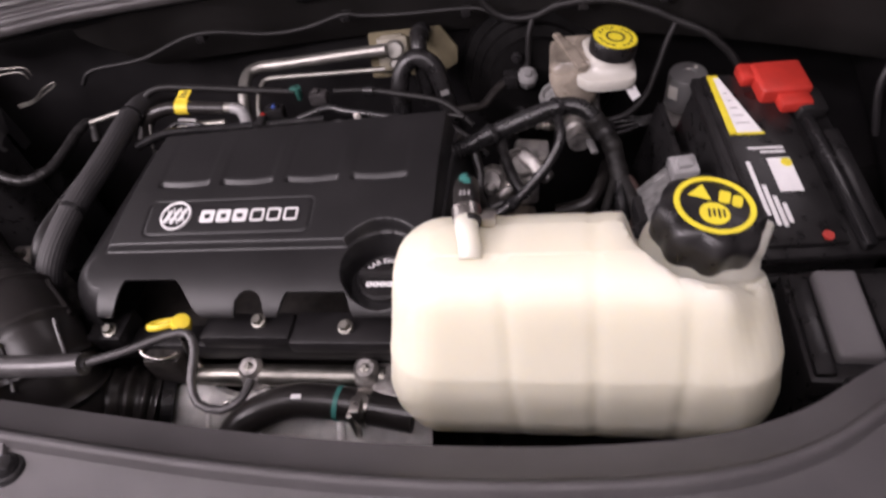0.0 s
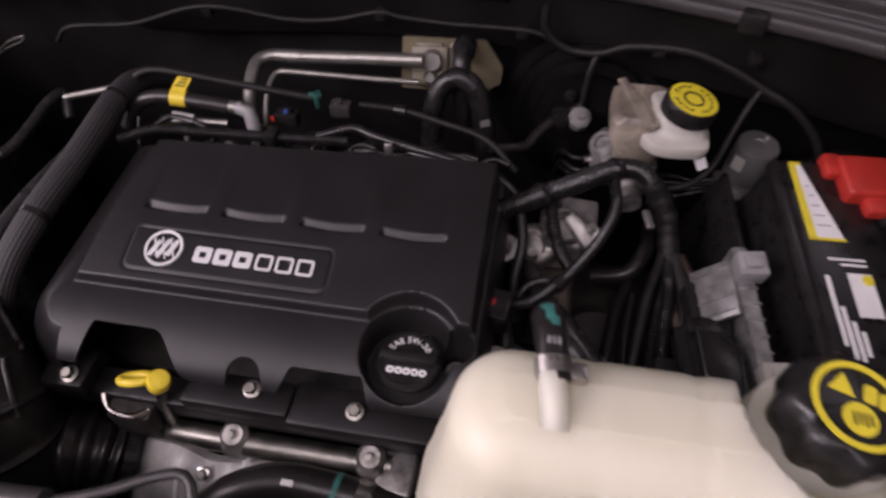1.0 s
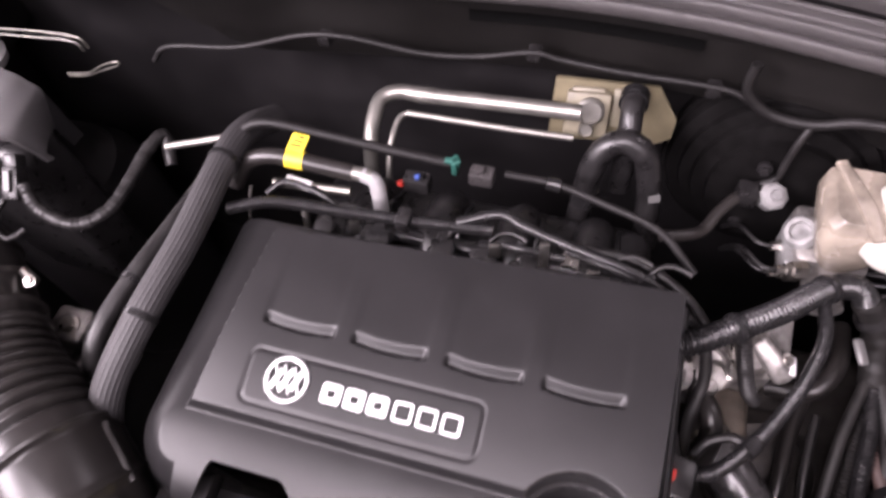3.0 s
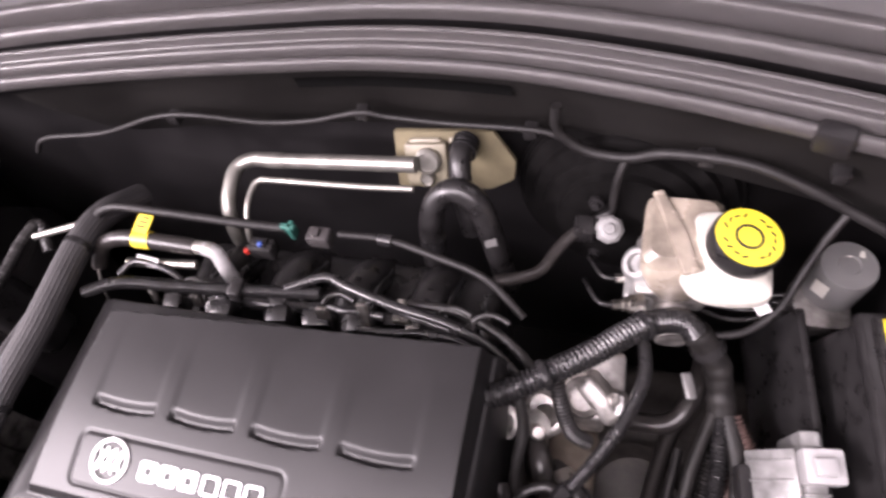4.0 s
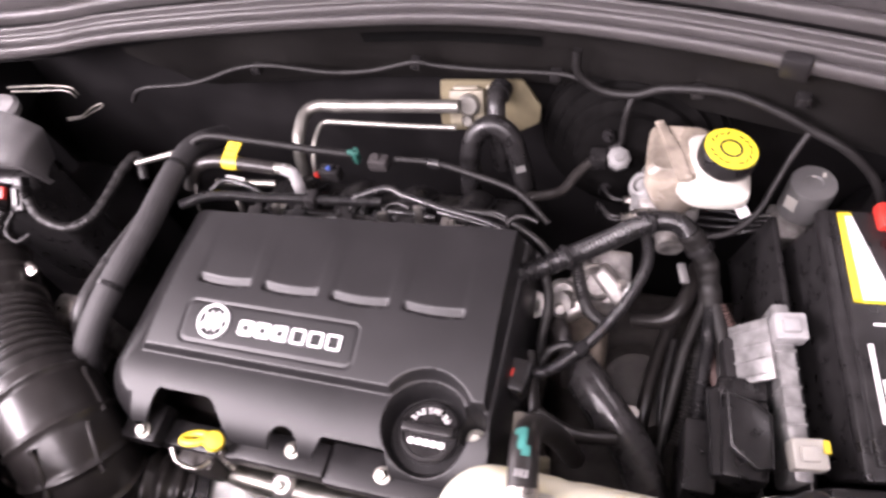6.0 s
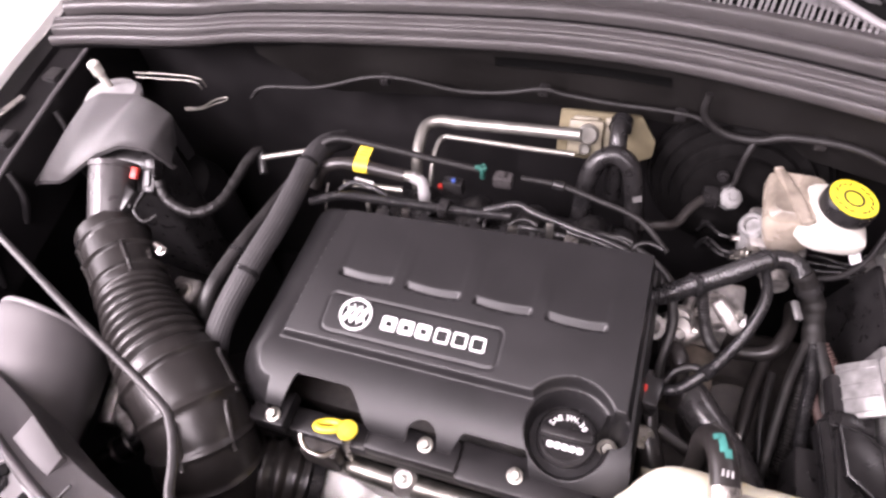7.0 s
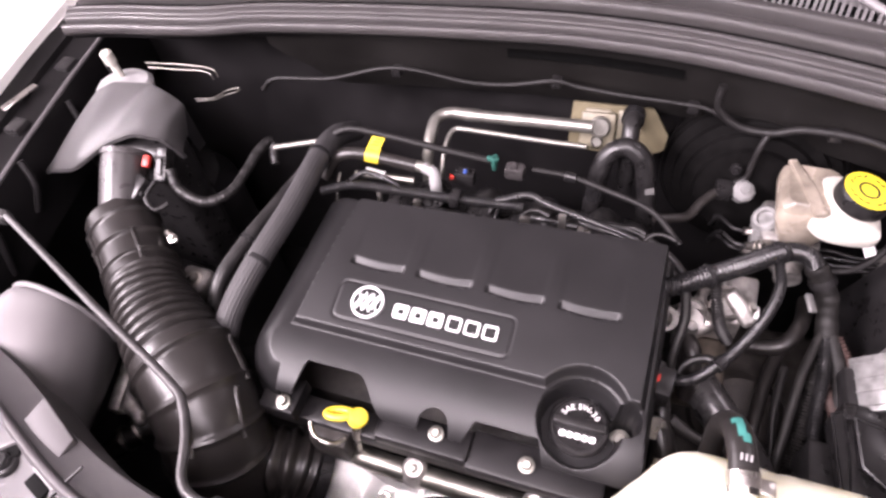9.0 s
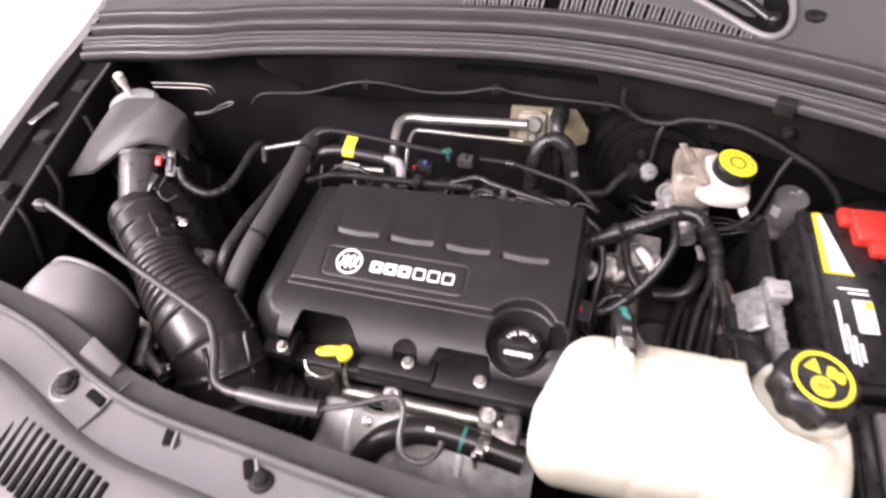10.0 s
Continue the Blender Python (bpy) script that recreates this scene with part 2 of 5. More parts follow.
def eased_ring(pts, per=6):
    """Closed smooth ring through the given corners."""
    n, out = len(pts), []
    for k in range(n):
        a, b, c, d = (Vector((*pts[(k + j) % n], 0)) for j in (-1, 0, 1, 2))
        for i in range(per):
            t = i / per
            v = 0.5 * (2 * b + (c - a) * t + (2 * a - 5 * b + 4 * c - d) * t * t + (3 * b - a - 3 * c + d) * t ** 3)
            out.append((v.x, v.y))
    return out


def smoothstep(a, b, x):
    t = min(1.0, max(0.0, (x - a) / (b - a)))
    return t * t * (3 - 2 * t)


# ---- room ----
bm = bmesh.new()
bmesh.ops.create_grid(bm, x_segments=2, y_segments=2, size=5.0)
solo("floor", bm, FLOOR, "pale glossy showroom floor under the car", "floor", "structure")
for nm, bx in (("wall_west", (-5.2, -5.0, 0, -5.0, 5.0, 3.0)), ("wall_east", (5.0, -5.0, 0, 5.2, 5.0, 3.0)),
               ("wall_north", (-5.0, 5.0, 0, 5.0, 5.2, 3.0)), ("wall_south", (-5.0, -5.2, 0, 5.0, -5.0, 3.0))):
    solo(nm, rbox(*bx, bevel=0), WALL, "plain grey workshop wall", "wall", "structure")
solo("ceiling", rbox(-5.2, -5.2, 3.002, 5.2, 5.2, 3.2, bevel=0), WALL, "plain grey ceiling with light panels", "ceiling", "structure")

# ---- engine bay shell ----
ARC = spline([(-0.80, 0.205, 0), (-0.64, 0.246, 0), (-0.545, 0.260, 0), (-0.475, 0.273, 0), (-0.425, 0.289, 0), (-0.355, 0.303, 0), (-0.232, 0.321, 0), (-0.08, 0.338, 0), (0.04, 0.346, 0), (0.17, 0.340, 0),
              (0.30, 0.318, 0), (0.41, 0.291, 0), (0.53, 0.255, 0), (0.66, 0.20, 0), (0.80, 0.12, 0)], 0.02)
Z_SEAL = 0.985


def along_arc(profile, a=5, b=None):
    """Sheet swept along the curved cowl edge; profile: (way back, height over the seal)."""
    line = ARC[a:b]
    rings = []
    for i, p in enumerate(line):
        d = (line[min(i + 1, len(line) - 1)] - line[max(i - 1, 0)]).normalized()
        back = Vector((-d.y, d.x, 0))
        rings.append([p + back * u + Vector((0, 0, Z_SEAL + h)) for u, h in profile])
    return loft(rings, close=False)


def curve_profile(pts, step=0.0025):
    return [(p.x, p.y) for p in spline([(u, h, 0) for u, h in pts], step)]


cowl = thing("cowl_panel", "dark grey moulded cowl panel under the windscreen, dusty", "cowl", (0, 0.33, 0.9), kind="structure")
line = ARC[18:]
rings = []
for i, p in enumerate(line):
    d = (line[min(i + 1, len(line) - 1)] - line[max(i - 1, 0)]).normalized()
    deep = 0.42 + 0.58 * math.sin(min(1.0, i / 5) * math.pi / 2)
    rings.append([p + Vector((-d.y, d.x, 0)) * u + Vector((0, 0, Z_SEAL + h * deep)) for u, h in ((0.034, -0.114), (0.026, -0.118), (0.020, -0.110), (0.016, -0.07), (0.010, -0.03), (0.004, -0.010))])
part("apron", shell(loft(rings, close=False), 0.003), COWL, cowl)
part("upper_lip", shell(along_arc([(0.020, -0.030), (0.010, -0.026), (0.004, -0.010)]), 0.003), SHEET, cowl)
# black strip on the apron in place of the drain slot's shade
part("apron_slot_shade", shell(along_arc([(0.0060, -0.028), (0.0080, -0.031), (0.0095, -0.041), (0.0085, -0.044)], 34, 46), 0.002), SHADE_BLACK, cowl, "black strip painted as the shade in a drain slot")
part("channel", shell(along_arc(curve_profile([(0.036, 0.004), (0.041, -0.024), (0.050, -0.030), (0.056, -0.022), (0.058, 0.000)])), 0.002), SHEET, cowl, "dark drain channel")
part("gutter", shell(along_arc(curve_profile([(0.058, -0.004), (0.060, 0.009), (0.066, 0.015), (0.073, 0.014), (0.079, 0.004), (0.084, -0.020), (0.092, -0.024), (0.098, 0.006), (0.103, 0.016), (0.112, 0.016)])), 0.003), SEAL, cowl)
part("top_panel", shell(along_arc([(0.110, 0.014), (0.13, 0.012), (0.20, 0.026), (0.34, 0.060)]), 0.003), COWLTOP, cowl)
strip = thing("weatherstrip", "ribbed grey-black rubber bonnet seal along the cowl edge", "rubber seal", (0, 0.33, 0.98))
part("front_lip", shell(along_arc(curve_profile([(0.003, -0.016), (-0.004, -0.010), (-0.005, -0.003), (-0.001, 0.003), (0.004, 0.002), (0.006, -0.006), (0.007, -0.014)], 0.0018)), 0.002), SEAL, strip)
part("flat_band", shell(along_arc(curve_profile([(0.009, -0.014), (0.011, 0.000), (0.014, 0.006), (0.018, 0.0075), (0.0195, 0.0060), (0.021, 0.0085), (0.028, 0.011), (0.0295, 0.0095), (0.031, 0.012), (0.035, 0.012), (0.038, 0.006), (0.039, -0.010)], 0.0012)), 0.002), SEAL, strip)
part("seal_clip", moved(rbox(-0.014, -0.009, -0.018, 0.014, 0.008, 0.007, 0.004), pose(0.434, 0.283, 0.985, 0, 0, -17)), SHEET, strip)



def top_height(off):
    """Height of the cowl top at a distance behind the seal line."""
    return Z_SEAL + float(np.interp(off, (0.110, 0.13, 0.20, 0.34), (0.014, 0.012, 0.026, 0.060)))


def slot_depth(x):
    return float(np.interp(x, (-0.05, 0.10, 0.25, 0.36), (0.046, 0.044, 0.036, 0.014)))


slat = mesh_of("slat", rbox(-0.0019, 0.0, -0.003, 0.0019, 1.0, 0.0035, 0), COWLTOP)
beds = []
for i in range(14, len(ARC) - 14):
    d = (ARC[i + 1] - ARC[i - 1]).normalized()
    back = Vector((-d.y, d.x, 0))
    if not -0.06 < ARC[i].x < 0.36:
        continue
    deep = slot_depth(ARC[i].x)
    beds.append([ARC[i] + back * u + Vector((0, 0, top_height(u) + 0.0012)) for u in (0.1165, 0.1165 + 0.5 * deep, 0.1165 + deep)])
    for third in (0, 1, 2):
        p = ARC[i].lerp(ARC[i + 1], third / 3)
        deep = slot_depth(p.x)
        if 0.066 < p.x < 0.084:
            continue
        ob = new("slat", slat)
        ob.parent = cowl
        ob.matrix_parent_inverse = cowl.matrix_world.inverted()
        rise = math.degrees(math.atan2(top_height(0.1165 + deep) - top_height(0.1165), deep))
        ob.matrix_basis = Matrix.Translation(p + back * 0.1165 + Vector((0, 0, top_height(0.1165) + 0.0012))) @ pose(0, 0, 0, 0, 0, math.degrees(math.atan2(d.y, d.x))) @ pose(0, 0, 0, rise, 0, 0) @ Matrix.Diagonal((1, deep, 1, 1))
# flat black sheet gives the gaps between the slats their shade
part("grille_shade", shell(loft(beds, close=False, caps=False), 0.0006), SHADE_BLACK, cowl, "black sheet painting the shade between the grille slats")


def on_cowl(x, y, lift=0.0):
    off = min((Vector((x, y, 0)) - p).length for p in ARC)
    return Vector((x, y, top_height(off) + lift))


# outline of a black sheet that paints the wiper recess's shade
recess = [(0.10, 0.640), (0.22, 0.555), (0.30, 0.505), (0.355, 0.462), (0.395, 0.430), (0.420, 0.424), (0.438, 0.440), (0.446, 0.475), (0.440, 0.520), (0.415, 0.580), (0.37, 0.650)]
bm = bmesh.new()
rim = [bm.verts.new(on_cowl(x, y, 0.003)) for x, y in recess]
mid = bm.verts.new(on_cowl(0.36, 0.52, -0.004))
for u, v in zip(rim, rim[1:] + rim[:1]):
    bm.faces.new((u, v, mid))
part("wiper_recess_shade", bm, SHADE_BLACK, cowl, "black sheet painted as the shade in the wiper recess")
part("recess_rim", tube([on_cowl(x, y, 0.004) for x, y in recess[2:10]], 0.0055), COWLTOP, cowl, "rounded rim of the wiper recess")
part("cowl_plug", spun([(0.014, -0.01), (0.015, 0.004), (0.010, 0.006), (0, 0.006)], on_cowl(0.477, 0.474)), PLASTIC, cowl, "round black plug")
wiper = thing("wiper_arm", "black wiper arm resting in a cowl recess", "wiper", (0.38, 0.48, 1.02))
part("arm", tube([on_cowl(0.20, 0.600, 0.012), on_cowl(0.30, 0.535, 0.014), on_cowl(0.37, 0.490, 0.014), on_cowl(0.412, 0.455, 0.008)], lambda s: 0.011 - 0.012 * s, 14), GLOSSY, wiper)
part("pivot_nut", spun([(0.010, -0.012), (0.011, 0.004), (0.008, 0.008), (0, 0.008)], on_cowl(0.418, 0.458, 0.006)), PLASTIC, wiper)

bm = prism([(-0.9, 0.66), (0.9, 0.66), (0.9, 1.35), (-0.9, 1.35)], -0.004, 0.004)
solo("windscreen", moved(bm, pose(0, 0, 1.06, 0, 0, 0) @ Matrix.Translation((0, 0.66, 0)) @ pose(0, 0, 0, 28, 0, 0) @ Matrix.Translation((0, -0.66, 0))),
     GLASS, "dark tinted windscreen glass above the cowl", "windscreen", "structure")

# firewall, side aprons and the tray that close the bay
bay = thing("bay_wall", "black painted steel walls of the engine bay", "body panel", (0, 0.4, 0.5), kind="structure")
part("firewall", rbox(-0.80, 0.385, 0.30, 0.80, 0.40, 0.93, 0.004), SHEET, bay)
part("apron_west", rbox(-0.80, -0.46, 0.30, -0.785, 0.40, 0.93, 0.004), SHEET, bay)
part("apron_east", rbox(0.785, -0.46, 0.30, 0.80, 0.40, 0.90, 0.004), SHEET, bay)
part("front_wall", rbox(-0.80, -0.47, 0.30, 0.80, -0.455, 0.90, 0.004), SHEET, bay)
part("undertray", rbox(-0.80, -0.47, 0.28, 0.80, 0.40, 0.30, 0.004), SHEET, bay)
part("strut_tower", spun([(0.12, 0.30), (0.115, 0.66), (0.09, 0.70), (0.0, 0.705)], (-0.64, 0.21, 0), seg=40), SHEET, bay)
part("strut_tower", spun([(0.14, 0.30), (0.135, 0.72), (0.11, 0.76), (0.0, 0.765)], (0.66, 0.25, 0), seg=40), SHEET, bay)

# fenders
def fender_row(side, dx, z):
    return [(side * (x + dx), y, z + h) for x, y, h in ((0.80, 0.95, 0.06), (0.795, 0.50, 0.03), (0.785, 0.36, 0.008), (0.768, 0.20, 0.0), (0.745, 0.06, -0.006), (0.722, -0.10, -0.02), (0.700, -0.30, -0.05), (0.69, -0.45, -0.09))]


for side, lab in ((-1, "glossy white front fender with a black bonnet gap flange"), (1, "glossy white front fender beside the battery")):
    fender = thing("fender", lab, "fender", (side * 0.8, 0, 0.9), kind="structure")
    part("skin", shell(loft([fender_row(side, dx, z) for dx, z in ((0, 0.940), (0.002, 0.952), (0.010, 0.957), (0.06, 0.950), (0.12, 0.925), (0.17, 0.87), (0.19, 0.78), (0.20, 0.45))], close=False), 0.002), PAINT, fender)
    part("flange", shell(loft([fender_row(side, dx, z) for dx, z in ((0.004, 0.936), (-0.020, 0.930), (-0.024, 0.922), (-0.065, 0.918), (-0.072, 0.905), (-0.074, 0.80))], close=False), 0.002), SHEET, fender)
    for k, y in enumerate((0.31, 0.225, 0.09, -0.03)):
        x = side * (0.77 - 0.13 * (0.25 - y) * (y < 0.25) - 0.043)
        part("flange_tab", rbox(x - 0.012, y - 0.016, 0.905, x + 0.012, y + 0.012, 0.924 + 0.02 * (y - 0.1), 0.003), PLASTIC, fender)
    part("inner_seam", sweep([Vector(p) for p in fender_row(side, -0.066, 0.917)[1:]], 0.0035, 8), TRIM, fender)
    for k, (y, h) in enumerate(((0.27, 0.05), (0.165, 0.09), (0.04, 0.07), (-0.05, 0.1))):
        x = side * (0.77 - 0.13 * (0.25 - y) * (y < 0.25) - 0.072)
        part("stiffener", tube([(x, y, 0.905), (x - side * 0.012, y - 0.012, 0.87), (x - side * 0.006, y - 0.03, 0.905 - h)], 0.005), SHEET, fender)
    if side < 0:
        part("bright_tab", moved(rbox(-0.006, -0.030, 0, 0.006, 0.030, 0.003, 0.001, 1), pose(-0.735, 0.135, 0.927, 0, 0, -12)), STEEL, fender)

# ---- front slam panel ----
RIDGE = spline([(-0.80, -0.19, 0.935), (-0.60, -0.218, 0.942), (-0.434, -0.258, 0.953), (-0.265, -0.322, 0.962), (-0.096, -0.350, 0.982), (0.106, -0.370, 0.985), (0.263, -0.374, 0.985),
                (0.392, -0.362, 0.980), (0.472, -0.334, 0.970), (0.56, -0.275, 0.955), (0.80, -0.14, 0.91)], 0.02)
slam = thing("radiator_cover_panel", "grey moulded plastic panel over the radiator with push clips", "trim panel", (0, -0.4, 0.95))


def panel_rows(profile):
    rows = []
    for u, h in profile:
        rows.append([(p.x * (1 + 0.3 * max(0, u)), p.y - u, p.z + h) for p in RIDGE])
    return rows


part("panel_back", shell(loft(panel_rows([(-0.034, -0.10), (-0.036, -0.030), (-0.033, -0.020), (-0.012, -0.010), (-0.004, -0.003)]), close=False), 0.003), PANEL, slam)
part("ridge_bead", shell(loft(panel_rows(curve_profile([(-0.004, -0.004), (-0.001, 0.002), (0.004, 0.002), (0.008, -0.006)], 0.0015)), close=False), 0.002), PANEL, slam)
part("panel_front", shell(loft(panel_rows([(0.008, -0.006), (0.016, -0.010), (0.050, -0.012), (0.058, -0.004), (0.064, -0.003), (0.085, -0.007), (0.14, -0.022), (0.22, -0.05), (0.28, -0.09), (0.32, -0.17)]), close=False), 0.003), PANEL, slam)
for x, y, z in ((-0.345, -0.318, 0.948), (-0.066, -0.374, 0.972), (0.18, -0.400, 0.978), (0.46, -0.385, 0.962), (0.60, -0.32, 0.936)):
    part("clip_boss", spun([(0.022, -0.010), (0.0215, -0.002), (0.019, -0.001), (0.017, -0.004), (0, -0.004)], (x, y, z)), PANEL, slam)
    part("push_clip", spun([(0.013, -0.006), (0.014, 0.001), (0.012, 0.004), (0.009, 0.0045), (0.0085, 0.007), (0.006, 0.010), (0.0, 0.0105)], (x, y, z)), GLOSSY, slam)
part("seam", tube([(-0.262, -0.302, 0.962), (-0.272, -0.320, 0.958), (-0.285, -0.345, 0.952), (-0.30, -0.37, 0.948)], 0.0016), SHEET, slam)
# black blocks on the panel paint the shade of its clip slots
for x, y, z, rz, w in ((-0.344, -0.31, 0.951, 40, 0.01), (-0.297, -0.327, 0.952, -20, 0.013), (-0.184, -0.35, 0.964, -80, 0.012), (-0.081, -0.368, 0.976, -60, 0.01)):
    part("clip_slot_shade", moved(rbox(-w, -0.006, -0.004, w, 0.006, 0.003, 0.002), pose(x, y, z, 0, 0, rz)), SHADE_BLACK, slam, "black block painted as the shade in a clip slot")
    part("slot_lip", moved(rbox(-w - 0.004, 0.006, -0.006, w + 0.004, 0.010, 0.005, 0.0015), pose(x, y, z, 0, 0, rz)), PANEL, slam)
part("cover_tab", prism([(-0.356, -0.280), (-0.352, -0.254), (-0.296, -0.281), (-0.299, -0.309)], 0.936, 0.9500, 0.002), TRIM, slam, "flat raised tab between two seams")
# black bars stand for the shaded vent slots, no openings are cut
grille = mesh_of("grille_slot_shade", rbox(-0.0032, -0.032, -0.004, 0.0032, 0.032, 0.004, 0.001, 1), SHADE_BLACK)
for k in range(13):
    ob = new("grille_slot_shade", grille)
    ob.parent = slam
    ob.matrix_parent_inverse = slam.matrix_world.inverted()
    ob.matrix_basis = pose(-0.378 + 0.0125 * k, -0.390 - 0.0042 * k, 0.9405 + 0.0012 * k, 12, 0, -12)


# ---- engine cover ----
def front_edge(x):
    return -0.0785


def quarter(t, e=1.7):
    """Rounded shoulder from 0 to 1."""
    t = min(1.0, max(0.0, t))
    return (1 - (1 - t) ** e) ** (1 / e)


def front_lip(x):
    """Lower front edge of the cover, with its notches."""
    y = -0.150
    y += 0.034 * smoothstep(-0.172, -0.158, x) * smoothstep(-0.062, -0.100, x)
    y += 0.020 * smoothstep(0.022, 0.036, x) * smoothstep(0.108, 0.098, x)
    d = abs(x + 0.008)
    if d < 0.0165:
        y = max(y, -0.1445 + math.sqrt(0.0165 ** 2 - d * d))
    return y


def plateau_top(y):
    """The raised panel leans towards the front."""
    u = min(1.0, max(0.0, (y + 0.079) / 0.18))
    return 0.886 + 0.026 * (1 - (1 - u) ** 2)


def cover_height(x, y):
    # low body with rounded shoulders
    inner = x + 0.252
    if x < -0.190 and y < -0.088:
        inner = 0.062 - math.hypot(x + 0.190, y + 0.088)
    sides = quarter(inner / 0.052, 2.1) * min(quarter((0.206 - x) / 0.012), quarter((0.118 - y) / 0.010))
    base = min(0.840 + 0.037 * quarter((y + 0.153) / 0.072, 1.7), 0.795 + 0.082 * sides)
    # flat pad round the oil filler
    r = math.hypot(x - 0.134, y + 0.104)
    pad = 0.846
    if r < 0.043:
        base = min(base, pad) if r < 0.037 else min(base, pad + (base - pad) * smoothstep(0.037, 0.043, r))
    # round cup wall in front of the filler
    if y < -0.104 and r < 0.0475:
        base = max(base, pad - (pad - base) * smoothstep(0.0435, 0.0475, r))
    # raised plateau
    fr = front_edge(x)
    left, rear = -0.1915 + 0.11 * (y + 0.075), 0.096 + 0.05 * x
    p = min(smoothstep(left - 0.004, left + 0.002, x), smoothstep(0.1925, 0.186, x), smoothstep(fr - 0.004, fr + 0.0025, y), smoothstep(rear + 0.004, rear - 0.003, y))
    p = min(p, smoothstep(0.0440, 0.0505, r) if y < -0.02 else 1.0)
    top = plateau_top(y) - 0.6 * max(0.0, abs(x) - 0.15) ** 2
    r2 = math.hypot(x - 0.176, y + 0.094)
    if r2 < 0.017:
        p = min(p, smoothstep(0.0125, 0.0165, r2))
        base = min(base, 0.824 + 0.06 * smoothstep(0.0125, 0.0165, r2))
    h = base * (1 - p) + top * p
    if p > 0.9:
        for k in range(4):
            cx = -0.118 + 0.0795 * k
            u = abs(x - cx)
            bow = -0.004 + 0.0025 * (u / 0.031) ** 2
            if y > -0.008 and u < 0.037:
                w = smoothstep(0.0335, 0.0285, u)
                slope = 0.0046 * smoothstep(0.0110, 0.0015, y - bow)
                h -= w * smoothstep(bow - 0.0012, bow + 0.0012, y) * slope
                wide = smoothstep(0.036, 0.027, u)
                h -= wide * smoothstep(bow, bow + 0.004, y) * 0.0008 * (1 - smoothstep(0.0, 0.10, y))
        # thin moulded groove round the nameplate
        qx, qy = abs(x + 0.050) - 0.092, abs(y + 0.0455) - 0.0135
        d = math.hypot(max(qx, 0), max(qy, 0)) + min(max(qx, qy), 0) - 0.008
        h -= 0.0011 * math.exp(-(d / 0.0015) ** 2)
    return h


cover = thing("engine_cover", "satin black plastic engine cover with raised panel and silver badge", "engine cover", (0, -0.02, 0.80))
xs, vs = np.arange(-0.252, 0.2081, 0.0014), np.arange(-0.164, 0.1201, 0.0014)
bm = bmesh.new()
grid = []
for v in vs:
    row = []
    for x in xs:
        y = v
        # rows are squeezed so that the first one follows the notched front edge
        if v < -0.09:
            lip = front_lip(x)
            y = lip + (v + 0.164) / 0.074 * (-0.09 - lip)
        xx = x
        if x < -0.190 and y < -0.088:
            # rounded front corner
            d = math.hypot(x + 0.190, y + 0.088)
            if d > 0.062:
                xx, y = -0.190 + (x + 0.190) * 0.062 / d, -0.088 + (y + 0.088) * 0.062 / d
        row.append(bm.verts.new((xx, y, cover_height(xx, y))))
    grid.append(row)
for a, b in zip(grid, grid[1:]):
    for k in range(len(xs) - 1):
        bm.faces.new((a[k], a[k + 1], b[k + 1], b[k]))
rim = [e for e in bm.edges if e.is_boundary]
ext = bmesh.ops.extrude_edge_only(bm, edges=rim)
for v in [g for g in ext["geom"] if isinstance(g, bmesh.types.BMVert)]:
    if v.co.y < -0.112 and v.co.x > -0.19:
        v.co += Vector((0, 0.001, -0.0035))
    else:
        v.co.z = 0.765
body = part("moulding", bm, COVER, cover)

# badge: ring and slanted bars
ring = spun([(0.0160, 0), (0.0160, 0.0016), (0.0172, 0.002), (0.0188, 0.0018), (0.0192, 0.0)], (0, 0, 0), seg=40)
bmesh.ops.delete(ring, geom=[f for f in ring.faces if len(f.verts) > 4], context="FACES")
bars = [moved(rbox(-0.0026, -0.010 + 0.001 * abs(k), 0, 0.0026, 0.010 - 0.001 * abs(k), 0.0018, 0.0006, 1), pose(0.0088 * k, 0.001 * k, 0, 0, 0, -22)) for k in (-1, 0, 1)]
thin = [moved(rbox(-0.0010, -0.012, 0, 0.0010, 0.012, 0.0016, 0.0004, 1), pose(0.0088 * k + 0.0044, 0, 0, 0, 0, 24)) for k in (-1.4, -0.5, 0.5)]
PLATE = pose(0, -0.0450, plateau_top(-0.0450) + 0.0001, 12.5, 0, 0)
BADGE = PLATE @ Matrix.Translation((-0.1135, 0.0015, 0))
badge = part("badge_ring", moved(ring, BADGE), CHROME, cover, "round silver badge with slanted bars")
for b in bars + thin:
    part("badge_bar", moved(b, BADGE), CHROME, badge)


def hollow_block(w, h, t, depth):
    """Plain hollow rounded block."""
    o, i = rounded(-w / 2, -h / 2, w / 2, h / 2, 0.0028, 3), rounded(-w / 2 + t, -h / 2 + t, w / 2 - t, h / 2 - t, 0.0012, 3)
    b = bmesh.new()
    vo = [[b.verts.new((x, y, z)) for x, y in o] for z in (0, depth)]
    vi = [[b.verts.new((x, y, z)) for x, y in i] for z in (0, depth)]
    n = len(o)
    for k in range(n):
        j = (k + 1) % n
        b.faces.new((vo[0][k], vo[0][j], vo[1][j], vo[1][k]))
        b.faces.new((vi[0][j], vi[0][k], vi[1][k], vi[1][j]))
        b.faces.new((vo[1][k], vo[1][j], vi[1][j], vi[1][k]))
    return b


for k in range(6):
    bold = k < 3
    b = hollow_block(0.0172 if bold else 0.0165, 0.0165, 0.0052 if bold else 0.0026, 0.0012)
    part("nameplate_block", moved(b, PLATE @ Matrix.Translation((-0.0735 + 0.0199 * k + (0.001 if k > 2 else 0), -0.0005, 0))), CHROME, cover)
